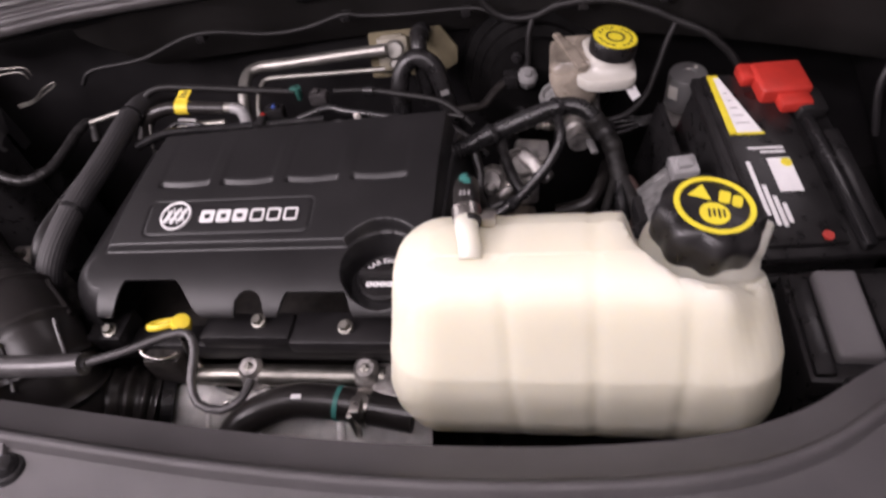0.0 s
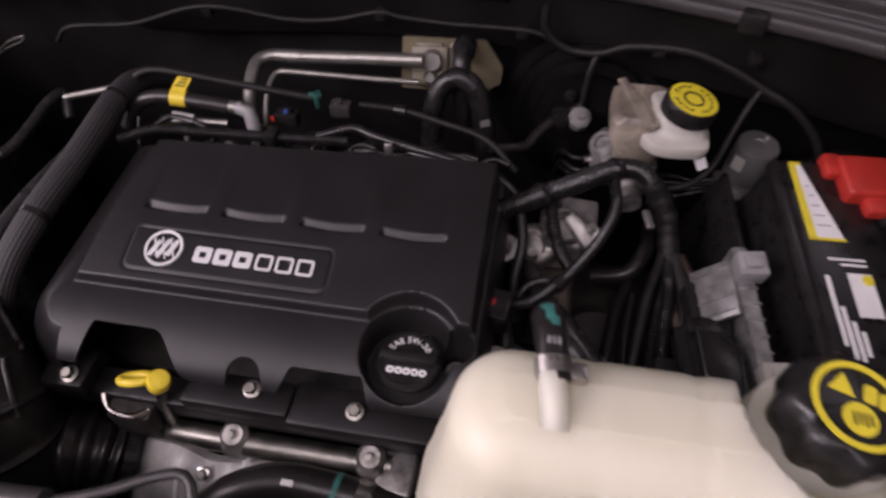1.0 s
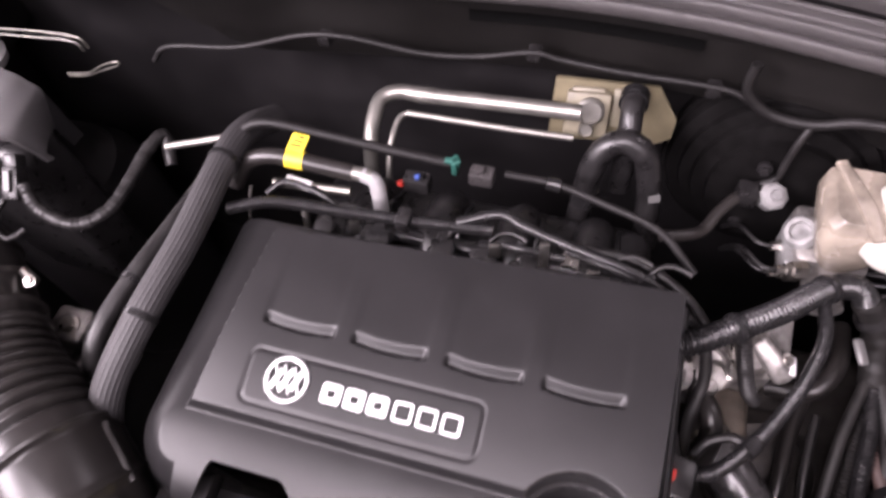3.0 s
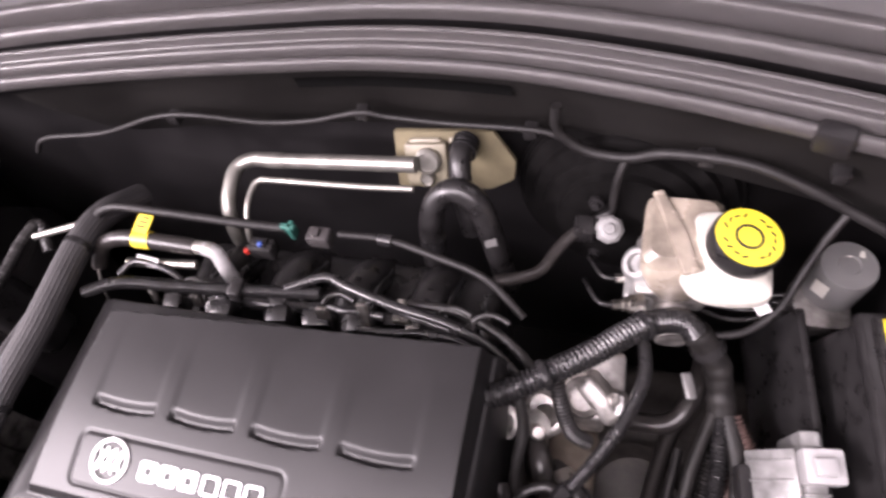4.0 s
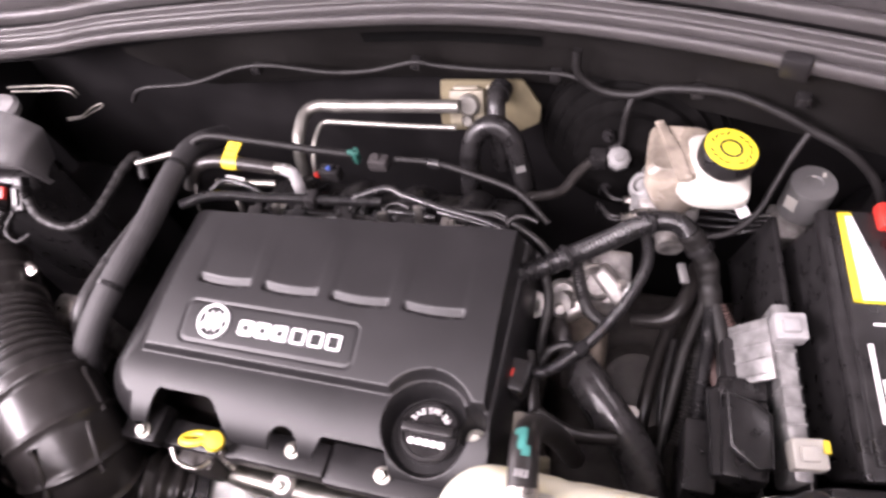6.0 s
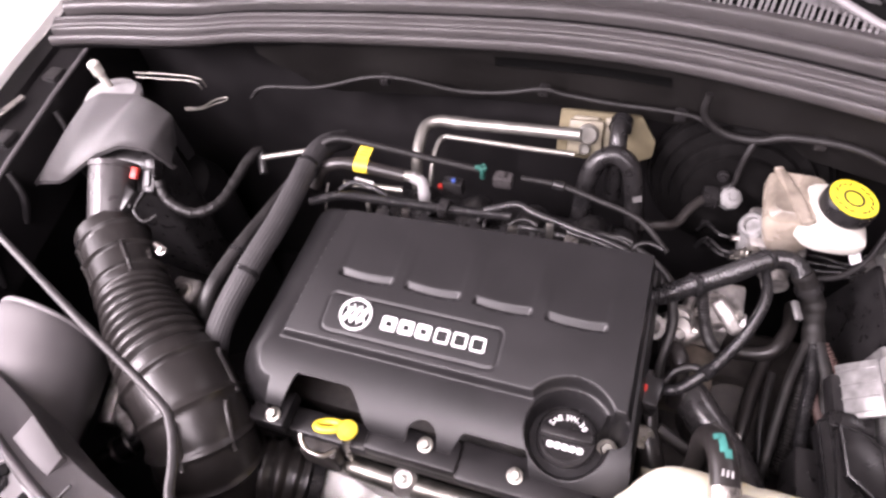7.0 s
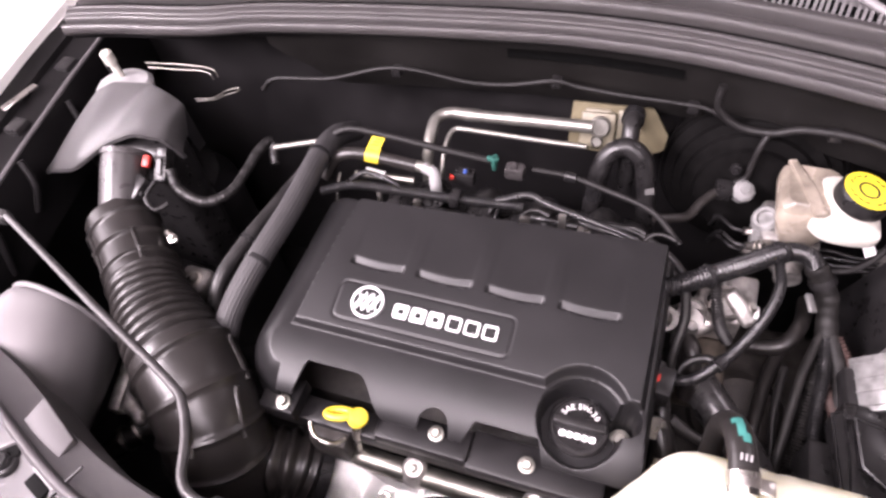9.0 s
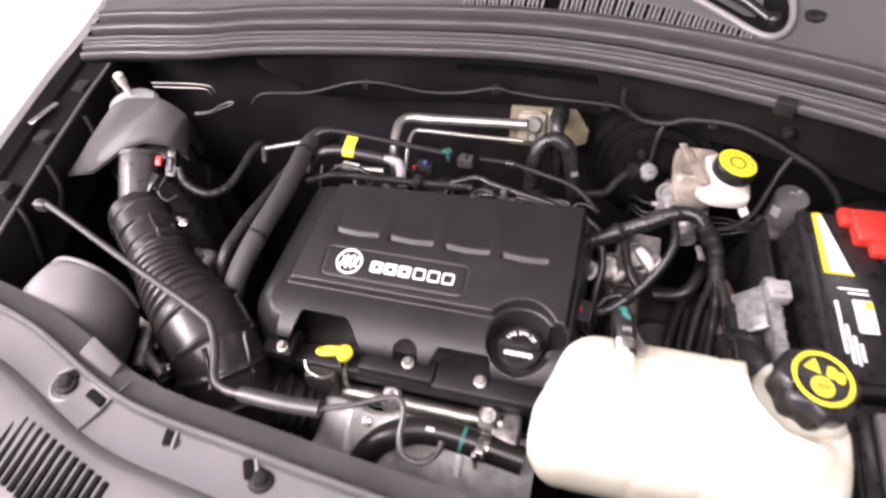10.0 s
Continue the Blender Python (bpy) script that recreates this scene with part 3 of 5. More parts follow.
for x, y, z, r in ((-0.008, -0.140, 0.826, 0.0070), (0.091, -0.144, 0.821, 0.0070), (0.176, -0.094, 0.826, 0.0090), (-0.185, -0.153, 0.826, 0.0070), (-0.236, 0.105, 0.82, 0.006)):
    part("cover_bolt", bolt((x, y, z), (0, -0.25, 1), r, 0.008), BOLT, cover, "zinc-plated flange bolt")

oil = thing("oil_filler_cap", "round black oil filler cap with white lettering", "cap", (0.134, -0.102, 0.846))
part("disc", spun([(0.030, 0), (0.0305, 0.006), (0.0285, 0.0085), (0.0255, 0.009), (0.0245, 0.0078), (0.0, 0.0078)], (0.134, -0.102, 0.846), seg=48), PLASTIC, oil)
part("grip", moved(rbox(-0.026, -0.0045, 0, 0.026, 0.0045, 0.010, 0.002), pose(0.134, -0.102, 0.853, 0, 0, 1)), PLASTIC, oil)
turn = 157.0
for ch in "SAE 5W-30":
    step = {" ": 6, "W": 22, "-": 10, "A": 16}.get(ch, 15)
    turn -= step / 2
    if ch != " ":
        a = radians(turn)
        part("lettering", letters(ch, 0.0084, (0.134 + 0.0195 * math.cos(a), -0.1015 + 0.0195 * math.sin(a), 0.8546), turn - 90), PRINT, oil)
    turn -= step / 2
for k in range(5):
    part("print_block", moved(hollow_block(0.0070, 0.0066, 0.0020, 0.0008), Matrix.Translation((0.1195 + 0.0074 * k, -0.1135, 0.8540))), PRINT, oil)

# ---- cylinder head front, rail and heat shield ----
head = thing("cylinder_head", "aluminium cylinder head, coloured near black as the shade under the cover", "engine", (0, 0, 0.5))
# colour paints the darkness seen through the cover's front notches
part("casting", rbox(-0.235, -0.105, 0.60, 0.20, 0.110, 0.76, 0.01), DARK_CAST, head)
part("block", rbox(-0.24, -0.14, 0.32, 0.21, 0.12, 0.60, 0.012), DARK_CAST, head)
part("cam_flange", join(rbox(-0.215, -0.164, 0.80, -0.170, -0.12, 0.824, 0.004), rbox(-0.075, -0.160, 0.80, 0.030, -0.125, 0.822, 0.004), rbox(0.028, -0.164, 0.798, 0.172, -0.120, 0.818, 0.005), rbox(-0.215, -0.158, 0.775, 0.172, -0.128, 0.803, 0.004)), SHEET, head)
rail = thing("coolant_rail", "silver coolant pipe with bolted brackets on the engine front", "pipe", (0, -0.16, 0.74))
part("pipe", tube([(-0.135, -0.152, 0.735), (-0.095, -0.164, 0.752), (-0.04, -0.168, 0.760), (0.0, -0.168, 0.760), (0.125, -0.166, 0.756)], 0.0125, 16), BOLT, rail)
for x in (-0.030, 0.106):
    part("bracket", join(rbox(x - 0.014, -0.182, 0.744, x + 0.014, -0.152, 0.772, 0.009, 3), spun([(0.013, -0.02), (0.0145, 0.002), (0.010, 0.007), (0, 0.007)], (x, -0.166, 0.772), (0, -0.3, 1), 18)), ALU, rail)
    part("rail_bolt", bolt((x, -0.168, 0.778), (0, -0.3, 1), 0.0042, 0.005), BOLT, rail)
part("outlet_flange", join(rbox(0.112, -0.196, 0.715, 0.150, -0.150, 0.765, 0.006, 3), spun([(0.014, 0), (0.014, 0.02), (0.0155, 0.024)], (0.131, -0.19, 0.745), (0, -1, 0.2), 20)), ALU, rail)
shield = thing("heat_shield", "embossed bare metal exhaust heat shield", "heat shield", (0, -0.2, 0.66))
rings = []
for y, z in ((-0.170, 0.738), (-0.180, 0.746), (-0.200, 0.742), (-0.228, 0.716), (-0.255, 0.668), (-0.268, 0.55)):
    rings.append([(x, y + 0.005 * math.sin(40 * x), z + 0.005 * math.cos(55 * x) + 0.003 * math.sin(130 * x) - 0.9 * max(0, abs(x - 0.02) - 0.11) ** 1.5) for x in np.linspace(-0.14, 0.175, 60)])
part("shield_panel", shell(loft(rings, close=False), 0.0015), SHIELD, shield)
for x, y, z in ((-0.06, -0.198, 0.741), (0.045, -0.200, 0.741), (0.105, -0.192, 0.739)):
    part("shield_bolt", bolt((x, y, z), (0, -0.5, 1), 0.006, 0.006), STEEL, shield)
for x in (-0.085, -0.02, 0.075):
    part("rib", tube([(x, -0.174, 0.742), (x, -0.198, 0.740), (x, -0.232, 0.711)], 0.005), SHIELD, shield)

dip = thing("dipstick", "yellow plastic oil dipstick handle in a steel tube", "dipstick", (-0.1, -0.16, 0.78))
loop = [(-0.114 + 0.0135 * math.cos(a) - 0.001 * math.sin(a), -0.152 + 0.003 * math.cos(a) + 0.0062 * math.sin(a), 0.836 - 0.0040 * math.sin(a)) for a in np.linspace(0, 2 * math.pi, 24)]
part("ring", tube(loop, 0.0042, step=0.003), YELLOW, dip)
part("knob", spun([(0.009, -0.01), (0.011, -0.006), (0.011, 0.004), (0.009, 0.008), (0.0, 0.009)], (-0.093, -0.150, 0.834), (0.5, -0.1, 1)), YELLOW, dip)
part("tube", tube([(-0.097, -0.152, 0.826), (-0.102, -0.158, 0.76), (-0.10, -0.160, 0.66)], 0.0055), STEEL, dip)
part("bracket", tube([(-0.15, -0.162, 0.815), (-0.142, -0.174, 0.808), (-0.12, -0.176, 0.803), (-0.112, -0.164, 0.796)], 0.003), STEEL, dip)
part("bracket_block", rbox(-0.155, -0.175, 0.745, -0.108, -0.150, 0.795, 0.006), DARK_CAST, dip)

# ---- coolant expansion tank ----
tank = thing("coolant_reservoir", "milky white plastic coolant reservoir with grooved panels", "reservoir", (0.32, -0.24, 0.84))


TANK_CAP = Vector((0.425, -0.174, 0.972))


def tank_side(z):
    """Left and right ends, and the front, at a height: the body widens downwards."""
    u = min(1.0, max(0.0, (1.0 - z) / 0.14))
    return 0.192 - 0.026 * u ** 1.3, 0.462 + 0.030 * u ** 0.7, -0.240 - 0.024 * min(1.0, u * 1.6)


def tank_ring(z, grow):
    """Rounded outline at a height."""
    x0, x1, y0 = tank_side(z)
    return [(x, y, z) for x, y in rounded(x0 - grow, y0 - grow, x1 + grow, -0.153 + grow, max(0.006, 0.040 + grow), 8)]


def tank_drop(x, y):
    """How far the top falls round the filler neck."""
    r = math.hypot(x - TANK_CAP.x, y - TANK_CAP.y)
    return 0.034 * max(smoothstep(0.060, 0.047, r), 0.75 * smoothstep(0.428, 0.458, x))


def tank_dent(x, z):
    """Depth of the soft moulded grooves, 0 to 1."""
    g = 0.0
    for gx, w in ((0.279, 0.7), (0.345, 0.8), (0.411, 1.0)):
        g += w * math.exp(-((x - gx) / 0.0055) ** 2)
    g += 0.5 * math.exp(-((z - 0.972) / 0.0035) ** 2)
    g -= 0.4 * math.exp(-((z - 0.907) / 0.006) ** 2)
    return min(1.0, g)


def dense(ring, n=320):
    pts = [Vector(p) for p in ring] + [Vector(ring[0])]
    cum = [0.0]
    for a, b in zip(pts, pts[1:]):
        cum.append(cum[-1] + (b - a).length)
    res = []
    for s in np.linspace(0, cum[-1], n, endpoint=False):
        k = min(np.searchsorted(cum, s, side="right") - 1, len(pts) - 2)
        res.append(pts[k].lerp(pts[k + 1], (s - cum[k]) / max(1e-9, cum[k + 1] - cum[k])))
    return res


rings = []
levels = [(0.772, -0.046), (0.776, -0.034), (0.784, -0.022), (0.796, -0.012), (0.812, -0.006), (0.830, -0.002)]
levels += [(z, 0.0) for z in np.arange(0.840, 0.976, 0.004)]
levels += [(0.978, -0.0008), (0.983, -0.0025), (0.988, -0.006), (0.993, -0.0115), (0.997, -0.019), (0.9995, -0.028)]
for z, g in levels:
    ring = []
    for p in dense(tank_ring(z, g)):
        c = Vector((p.x - 0.320, (p.y + 0.200) * 1.8, 0))
        q = p - c.normalized() * 0.0019 * tank_dent(p.x, p.z)
        ring.append((q.x, q.y, z - tank_drop(p.x, p.y) * smoothstep(0.90, 0.995, z)))
    rings.append(ring)
last = [Vector(p) for p in rings[-1]]
for f in np.linspace(0.97, 0.04, 30):
    row = []
    for p in last:
        q = Vector((0.320 + (p.x - 0.320) * f, -0.196 + (p.y + 0.196) * f, 0))
        row.append((q.x, q.y, 1.0005 - tank_drop(q.x, q.y) - 0.0012 * tank_dent(q.x, 1.0)))
    rings.append(row)
part("body", loft(rings), TANK, tank)
part("side_ear", spun([(0.022, -0.004), (0.024, 0), (0.022, 0.004)], (0.480, -0.180, 0.905), (1, 0.1, 0.2)), TANK, tank)
part("neck", spun([(0.046, -0.02), (0.045, 0.0), (0.038, 0.006), (0.034, 0.014)], (0.425, -0.176, 0.960), (0.14, -0.02, 1), seg=40), TANK, tank)
lobes = lambda a, r, z: 1 + (0.055 * math.cos(8 * a) if r > 0.031 else 0)
cap = part("cap", spun([(0.036, 0), (0.0375, 0.004), (0.0385, 0.020), (0.037, 0.029), (0.033, 0.034), (0.0300, 0.0355), (0.0, 0.0355)], TANK_CAP, (0.14, -0.02, 1), 64, lobes), PLASTIC, tank, "lobed black screw cap with yellow print")
ringp = lathe([(0.0245, 0.0), (0.0245, 0.0008), (0.0285, 0.0008), (0.0285, 0.0)], 48)
bmesh.ops.delete(ringp, geom=[f for f in ringp.faces if len(f.verts) > 4], context="FACES")
CAPTOP = Matrix.Translation(TANK_CAP) @ Vector((0, 0, 1)).rotation_difference(Vector((0.14, -0.02, 1)).normalized()).to_matrix().to_4x4() @ pose(0, 0, 0.0356, 0, 0, -14)
part("print_ring", moved(ringp, CAPTOP), LEMON, cap)
part("print_triangle", moved(prism([(-0.019, 0.004), (-0.003, 0.004), (-0.011, 0.018)], 0, 0.0008), CAPTOP), LEMON, cap)
part("print_book", moved(join(prism(rounded(0.002, 0.004, 0.010, 0.016, 0.002), 0, 0.0008), prism(rounded(0.0115, 0.003, 0.0185, 0.014, 0.002), 0, 0.0008)), CAPTOP), LEMON, cap)
part("print_arc", moved(spun([(0.0105, 0), (0.0105, 0.0008), (0, 0.0008)], (0.001, -0.009, 0)), CAPTOP), LEMON, cap)
for k in range(4):
    part("print_bar", moved(rbox(-0.0055 + 0.0034 * k, -0.0135 + 0.001 * (k % 2), 0, -0.0040 + 0.0034 * k, -0.005, 0.0012, 0), CAPTOP @ pose(0, 0, 0, 0, 0, 12)), INK, cap)
part("overflow_nipple", tube([(0.456, -0.192, 0.940), (0.468, -0.172, 0.952), (0.479, -0.148, 0.958)], 0.0058), TANK, tank)
part("hose_nipple", tube([(0.2555, -0.214, 0.998), (0.255, -0.206, 1.003), (0.253, -0.197, 1.007), (0.251, -0.185, 1.010), (0.249, -0.165, 1.013)], 0.0090), TANK, tank)

hose = thing("reservoir_hose", "black rubber bleed hose with a teal paint mark", "hose", (0.248, -0.12, 0.9))
part("hose", tube([(0.2525, -0.188, 1.0095), (0.250, -0.166, 1.014), (0.247, -0.142, 1.006), (0.246, -0.122, 0.976), (0.250, -0.104, 0.925), (0.258, -0.090, 0.86), (0.268, -0.075, 0.76)], 0.0104), RUBBER, hose)
bm = tube([(0.249, -0.158, 1.0125), (0.248, -0.149, 1.0105), (0.247, -0.140, 1.005)], 0.0110, 24, 0.002)
bmesh.ops.delete(bm, geom=[f for f in bm.faces if f.calc_center_median().z < 1.0125 or abs(f.calc_center_median().x - 0.248 + 0.35 * (f.calc_center_median().y + 0.149)) > 0.0036 or len(f.verts) > 4], context="FACES")
part("paint_mark", bm, TEAL, hose)
part("clamp", join(tube([(0.2520, -0.184, 1.0103), (0.2505, -0.174, 1.0125)], 0.0116), rbox(0.2620, -0.186, 1.004, 0.273, -0.174, 1.013, 0.002)), STEEL, hose)
for k in range(3):
    part("print_bar", rbox(0.246 + 0.0032 * k, -0.170, 1.0232, 0.2476 + 0.0032 * k, -0.165, 1.0248, 0.0003, 1), CLEARGREY, hose)


# the tank and its hose sit on the bracket at the slam panel
tank.location.z += 0.008
hose.location.z += 0.006

# ---- brake side ----
booster = thing("brake_booster", "round black brake booster with pressed ribs", "brake booster", (0.29, 0.37, 0.8))
ax = (-0.05, -1, 0.15)
part("drum", spun([(0.115, -0.03), (0.118, 0.0), (0.112, 0.012), (0.100, 0.016), (0.098, 0.024), (0.086, 0.028), (0.084, 0.036), (0.070, 0.040), (0.068, 0.048), (0.03, 0.054), (0.0, 0.056)], (0.285, 0.345, 0.80), ax, 48), MATT_DRUM, booster)
part("rim_band", spun([(0.119, -0.004), (0.121, 0.0), (0.119, 0.004)], (0.285, 0.345, 0.80), ax, 48), MATT_DRUM, booster)
for k in range(3):
    a = 2 * math.pi * k / 3
    part("booster_stud", bolt((0.285 + 0.055 * math.cos(a), 0.290, 0.81 + 0.055 * math.sin(a)), ax, 0.006, 0.007), SHEET, booster)
master = thing("brake_master_cylinder", "cast aluminium brake master cylinder with pipe fittings", "brake cylinder", (0.33, 0.22, 0.79))
part("cylinder", spun([(0.020, 0), (0.020, 0.10), (0.016, 0.104), (0.016, 0.12), (0.0, 0.121)], (0.330, 0.305, 0.792), (0.10, -1, -0.05)), ALU, master)
part("mount", rbox(0.30, 0.215, 0.79, 0.37, 0.285, 0.822, 0.008), ALU, master)
part("port_boss", join(spun([(0.017, -0.02), (0.018, 0.006), (0.014, 0.010), (0.010, 0.010), (0.009, 0.004), (0, 0.004)], (0.306, 0.246, 0.822), (-0.5, -0.3, 0.8), 24), rbox(0.292, 0.212, 0.785, 0.322, 0.262, 0.815, 0.006, 3)), CAST, master, "rounded cast port boss")
for y, z in ((0.208, 0.815), (0.216, 0.797), (0.245, 0.80)):
    part("fitting", spun([(0.0095, 0), (0.0095, 0.014), (0.0070, 0.015), (0.0070, 0.020), (0.0050, 0.021), (0.0050, 0.030)], (0.312, y, z), (-1, -0.25, 0.1), 6), STEEL, master)
    part("brake_pipe", tube([(0.295, y - 0.005, z + 0.003), (0.272, y - 0.008, z + 0.005), (0.255, y + 0.02, z - 0.01), (0.25, y + 0.05, z - 0.06)], 0.0024), PLASTIC, master)

fluid = thing("brake_fluid_reservoir", "translucent brake fluid reservoir with white top and yellow cap", "reservoir", (0.36, 0.24, 0.82))
rings = []
for z, a, b in ((0.800, -0.012, 0.010), (0.815, -0.008, 0.006), (0.835, -0.004, 0.002), (0.865, 0.002, 0.0), (0.884, 0.004, 0.003), (0.891, 0.004, 0.009)):
    rings.append([(x, y, z) for x, y in rounded(0.306 + b - a, 0.208 + b, 0.372 - b + a, 0.285 - b + a, 0.012, 4)])
part("fluid_body", loft(rings), CLOUDY, fluid, "cloudy pinkish translucent lower tank")
part("flange", moved(prism([(-0.076, 0.052), (-0.066, 0.056), (-0.044, 0.012), (-0.030, -0.024), (-0.044, -0.030), (-0.054, -0.004), (-0.064, 0.026)], 0, 0.006, 0.002), pose(0.384, 0.231, 0.884, 0, 4, 0)), CLOUDY, fluid, "pale moulded seam flange")
PLATE_EDGE = eased_ring([(-0.036, 0.036), (0.004, 0.037), (0.028, 0.012), (0.031, -0.024), (0.024, -0.038), (-0.012, -0.042), (-0.034, -0.034), (-0.046, -0.010), (-0.040, 0.012)])
NECK_EDGE = eased_ring([(-0.036, 0.036), (0.004, 0.037), (0.024, 0.016), (0.026, -0.012), (0.012, -0.026), (-0.010, -0.027), (-0.026, -0.020), (-0.034, -0.004), (-0.037, 0.012)])
rings = []
for z, mix, grow in ((-0.036, 0.0, 0.90), (-0.034, 0.0, 0.98), (-0.030, 0.0, 1.0), (-0.022, 0.0, 1.0), (-0.0195, 0.0, 0.97), (-0.017, 0.6, 0.97), (-0.010, 1.0, 0.96), (-0.002, 1.0, 0.90), (0.001, 1.0, 0.84), (0.0015, 1.0, 0.4)):
    rings.append([(0.384 + grow * (p[0] * (1 - mix) + q[0] * mix) + 0.1 * z, 0.231 + grow * (p[1] * (1 - mix) + q[1] * mix), 0.896 + z) for p, q in zip(PLATE_EDGE, NECK_EDGE)])
part("white_top", loft(rings), WHITE, fluid, "white moulded filler top with a flange")
part("hanging_tab", moved(rbox(-0.006, -0.001, -0.022, 0.006, 0.001, 0.0, 0.0005, 1), pose(0.404, 0.200, 0.862, -12, -25, 20)), PRINT, fluid, "white printed tab")
knurl = lambda a, r, z: 1 + (0.012 * math.cos(40 * a) if r > 0.027 else 0)
cap = part("cap", spun([(0.0290, 0), (0.0295, 0.003), (0.0295, 0.016), (0.0280, 0.019), (0.0, 0.0195)], (0.3835, 0.231, 0.894), (0.20, 0.0, 1), 80, knurl), PLASTIC, fluid, "knurled black cap with a yellow printed top")
CAP2 = Matrix.Translation((0.38733, 0.2310, 0.91315)) @ Vector((0, 0, 1)).rotation_difference(Vector((0.20, 0.0, 1)).normalized()).to_matrix().to_4x4()
part("print_disc", moved(lathe([(0.0272, 0), (0.0272, 0.0007), (0.0, 0.0007)], 48), CAP2), LEMON, cap)
inner = lathe([(0.0095, 0.0007), (0.0095, 0.0013), (0.012, 0.0013), (0.012, 0.0007)], 36)
bmesh.ops.delete(inner, geom=[f for f in inner.faces if len(f.verts) > 4], context="FACES")
part("print_circle", moved(inner, CAP2), INK, cap)
for k in range(18):
    if k % 5 != 4:
        a = 2 * math.pi * k / 18
        part("print_mark", moved(rbox(-0.0027, -0.0009, 0, 0.0027, 0.0009, 0.0012, 0), CAP2 @ pose(0.0205 * math.cos(a), 0.0205 * math.sin(a), 0, 0, 0, math.degrees(a) + 90 + 25 * (k % 3))), INK, cap)

plug = thing("vacuum_sensor_plug", "grey plastic plug on a thin black hose at the bulkhead", "connector", (0.272, 0.275, 0.83))
part("plug_body", spun([(0.013, -0.012), (0.0145, -0.008), (0.0145, 0.006), (0.011, 0.010), (0.006, 0.011), (0.005, 0.015), (0, 0.015)], (0.272, 0.275, 0.835), (0.1, -0.5, 0.9), 8), GREY, plug)
part("plug_hose", tube([(0.262, 0.276, 0.832), (0.243, 0.27, 0.835), (0.225, 0.25, 0.83), (0.212, 0.225, 0.828), (0.195, 0.21, 0.835), (0.17, 0.20, 0.84)], 0.0062), RUBBER, plug)
part("plug_clip", rbox(0.238, 0.262, 0.825, 0.258, 0.284, 0.845, 0.003), PLASTIC, plug)

pump = thing("abs_pump", "grey cylindrical pump motor on a metal valve block", "pump", (0.487, 0.262, 0.74))
part("motor", spun([(0.022, -0.052), (0.0255, -0.050), (0.0255, -0.004), (0.0240, 0.0), (0.010, 0.0005), (0.009, -0.001), (0, -0.001)], (0.487, 0.263, 0.832), (0.05, -0.05, 1), 44), MOTOR, pump)
part("label", moved(rbox(-0.007, -0.010, 0, 0.007, 0.010, 0.0006, 0), Matrix.Translation((0.4663, 0.2455, 0.814)) @ pose(0, 0, 0, 90, 0, -40)), WHITE, pump)
part("top_label", rbox(0.484, 0.272, 0.8312, 0.500, 0.279, 0.8325, 0), WHITE, pump)
part("valve_block", rbox(0.452, 0.225, 0.72, 0.505, 0.275, 0.775, 0.004), ALU, pump)
for k in range(4):
    part("line", tube([(0.455, 0.235 + 0.008 * k, 0.772), (0.43, 0.228 + 0.010 * k, 0.778 - 0.004 * k), (0.40, 0.225 + 0.012 * k, 0.768), (0.37, 0.235 + 0.01 * k, 0.76)], 0.0026), PLASTIC, pump)
part("bleed_cap", spun([(0.006, 0), (0.006, 0.008), (0.004, 0.011), (0, 0.011)], (0.456, 0.232, 0.772), (-0.3, -0.4, 1), 12), RED, pump)

# ---- battery ----
BAT = Matrix.Translation((0.510, 0.099, 0.857)) @ pose(0, 0, 0, 10.5, 9.0, 10.5) @ Matrix.Translation((0.040, -0.030, -0.0075))
batt = thing("car_battery", "black car battery with white and yellow labels", "battery", (0.535, 0.065, 0.68))
part("case", moved(rbox(-0.052, -0.130, -0.19, 0.085, 0.128, -0.012, 0.006), BAT), PLASTIC, batt)
part("lid", moved(join(rbox(-0.056, -0.134, -0.014, 0.089, 0.132, 0.0, 0.004), rbox(-0.047, -0.122, -0.002, 0.040, 0.127, 0.007, 0.003)), BAT), PLASTIC, batt)
part("warning_label", moved(prism([(-0.040, 0.030), (-0.003, 0.030), (-0.029, 0.122), (-0.040, 0.122)], 0.0072, 0.0080), BAT), PRINT, batt, "white warning label with yellow border and slanted edge")
part("label_border", moved(join(prism([(-0.042, 0.028), (-0.0335, 0.028), (-0.036, 0.124), (-0.042, 0.124)], 0.0070, 0.0084), rbox(-0.042, 0.028, 0.0070, -0.002, 0.031, 0.0084, 0), rbox(-0.042, 0.120, 0.0070, -0.029, 0.124, 0.0084, 0)), BAT), LEMON, batt)
for k in range(5):
    part("print_bar", moved(rbox(-0.030, 0.045 + 0.012 * k, 0.0078, -0.014 - 0.0032 * k, 0.0462 + 0.012 * k, 0.0084, 0), BAT), CLEARGREY, batt)
part("brand_panel", moved(rbox(-0.012, -0.055, 0.0072, 0.014, -0.008, 0.0080, 0), BAT), PRINT, batt, "white data label")
part("brand_spot", moved(spun([(0.006, 0), (0.006, 0.0015)], (0.008, -0.015, 0.0072)), BAT), LEMON, batt)
for k, (a, b) in enumerate(((-0.085, -0.012), (-0.098, -0.045), (-0.100, -0.060), (-0.095, -0.070))):
    part("brand_shape", moved(rbox(-0.037 + 0.007 * k, a, 0.0072, -0.0325 + 0.007 * k, b, 0.0080, 0), BAT), PRINT, batt)
for k in range(2):
    part("print_bar", moved(rbox(-0.028 + 0.012 * k, 0.006 - 0.006 * k, 0.0072, 0.012, 0.0085 - 0.006 * k, 0.0080, 0), BAT), PRINT, batt)
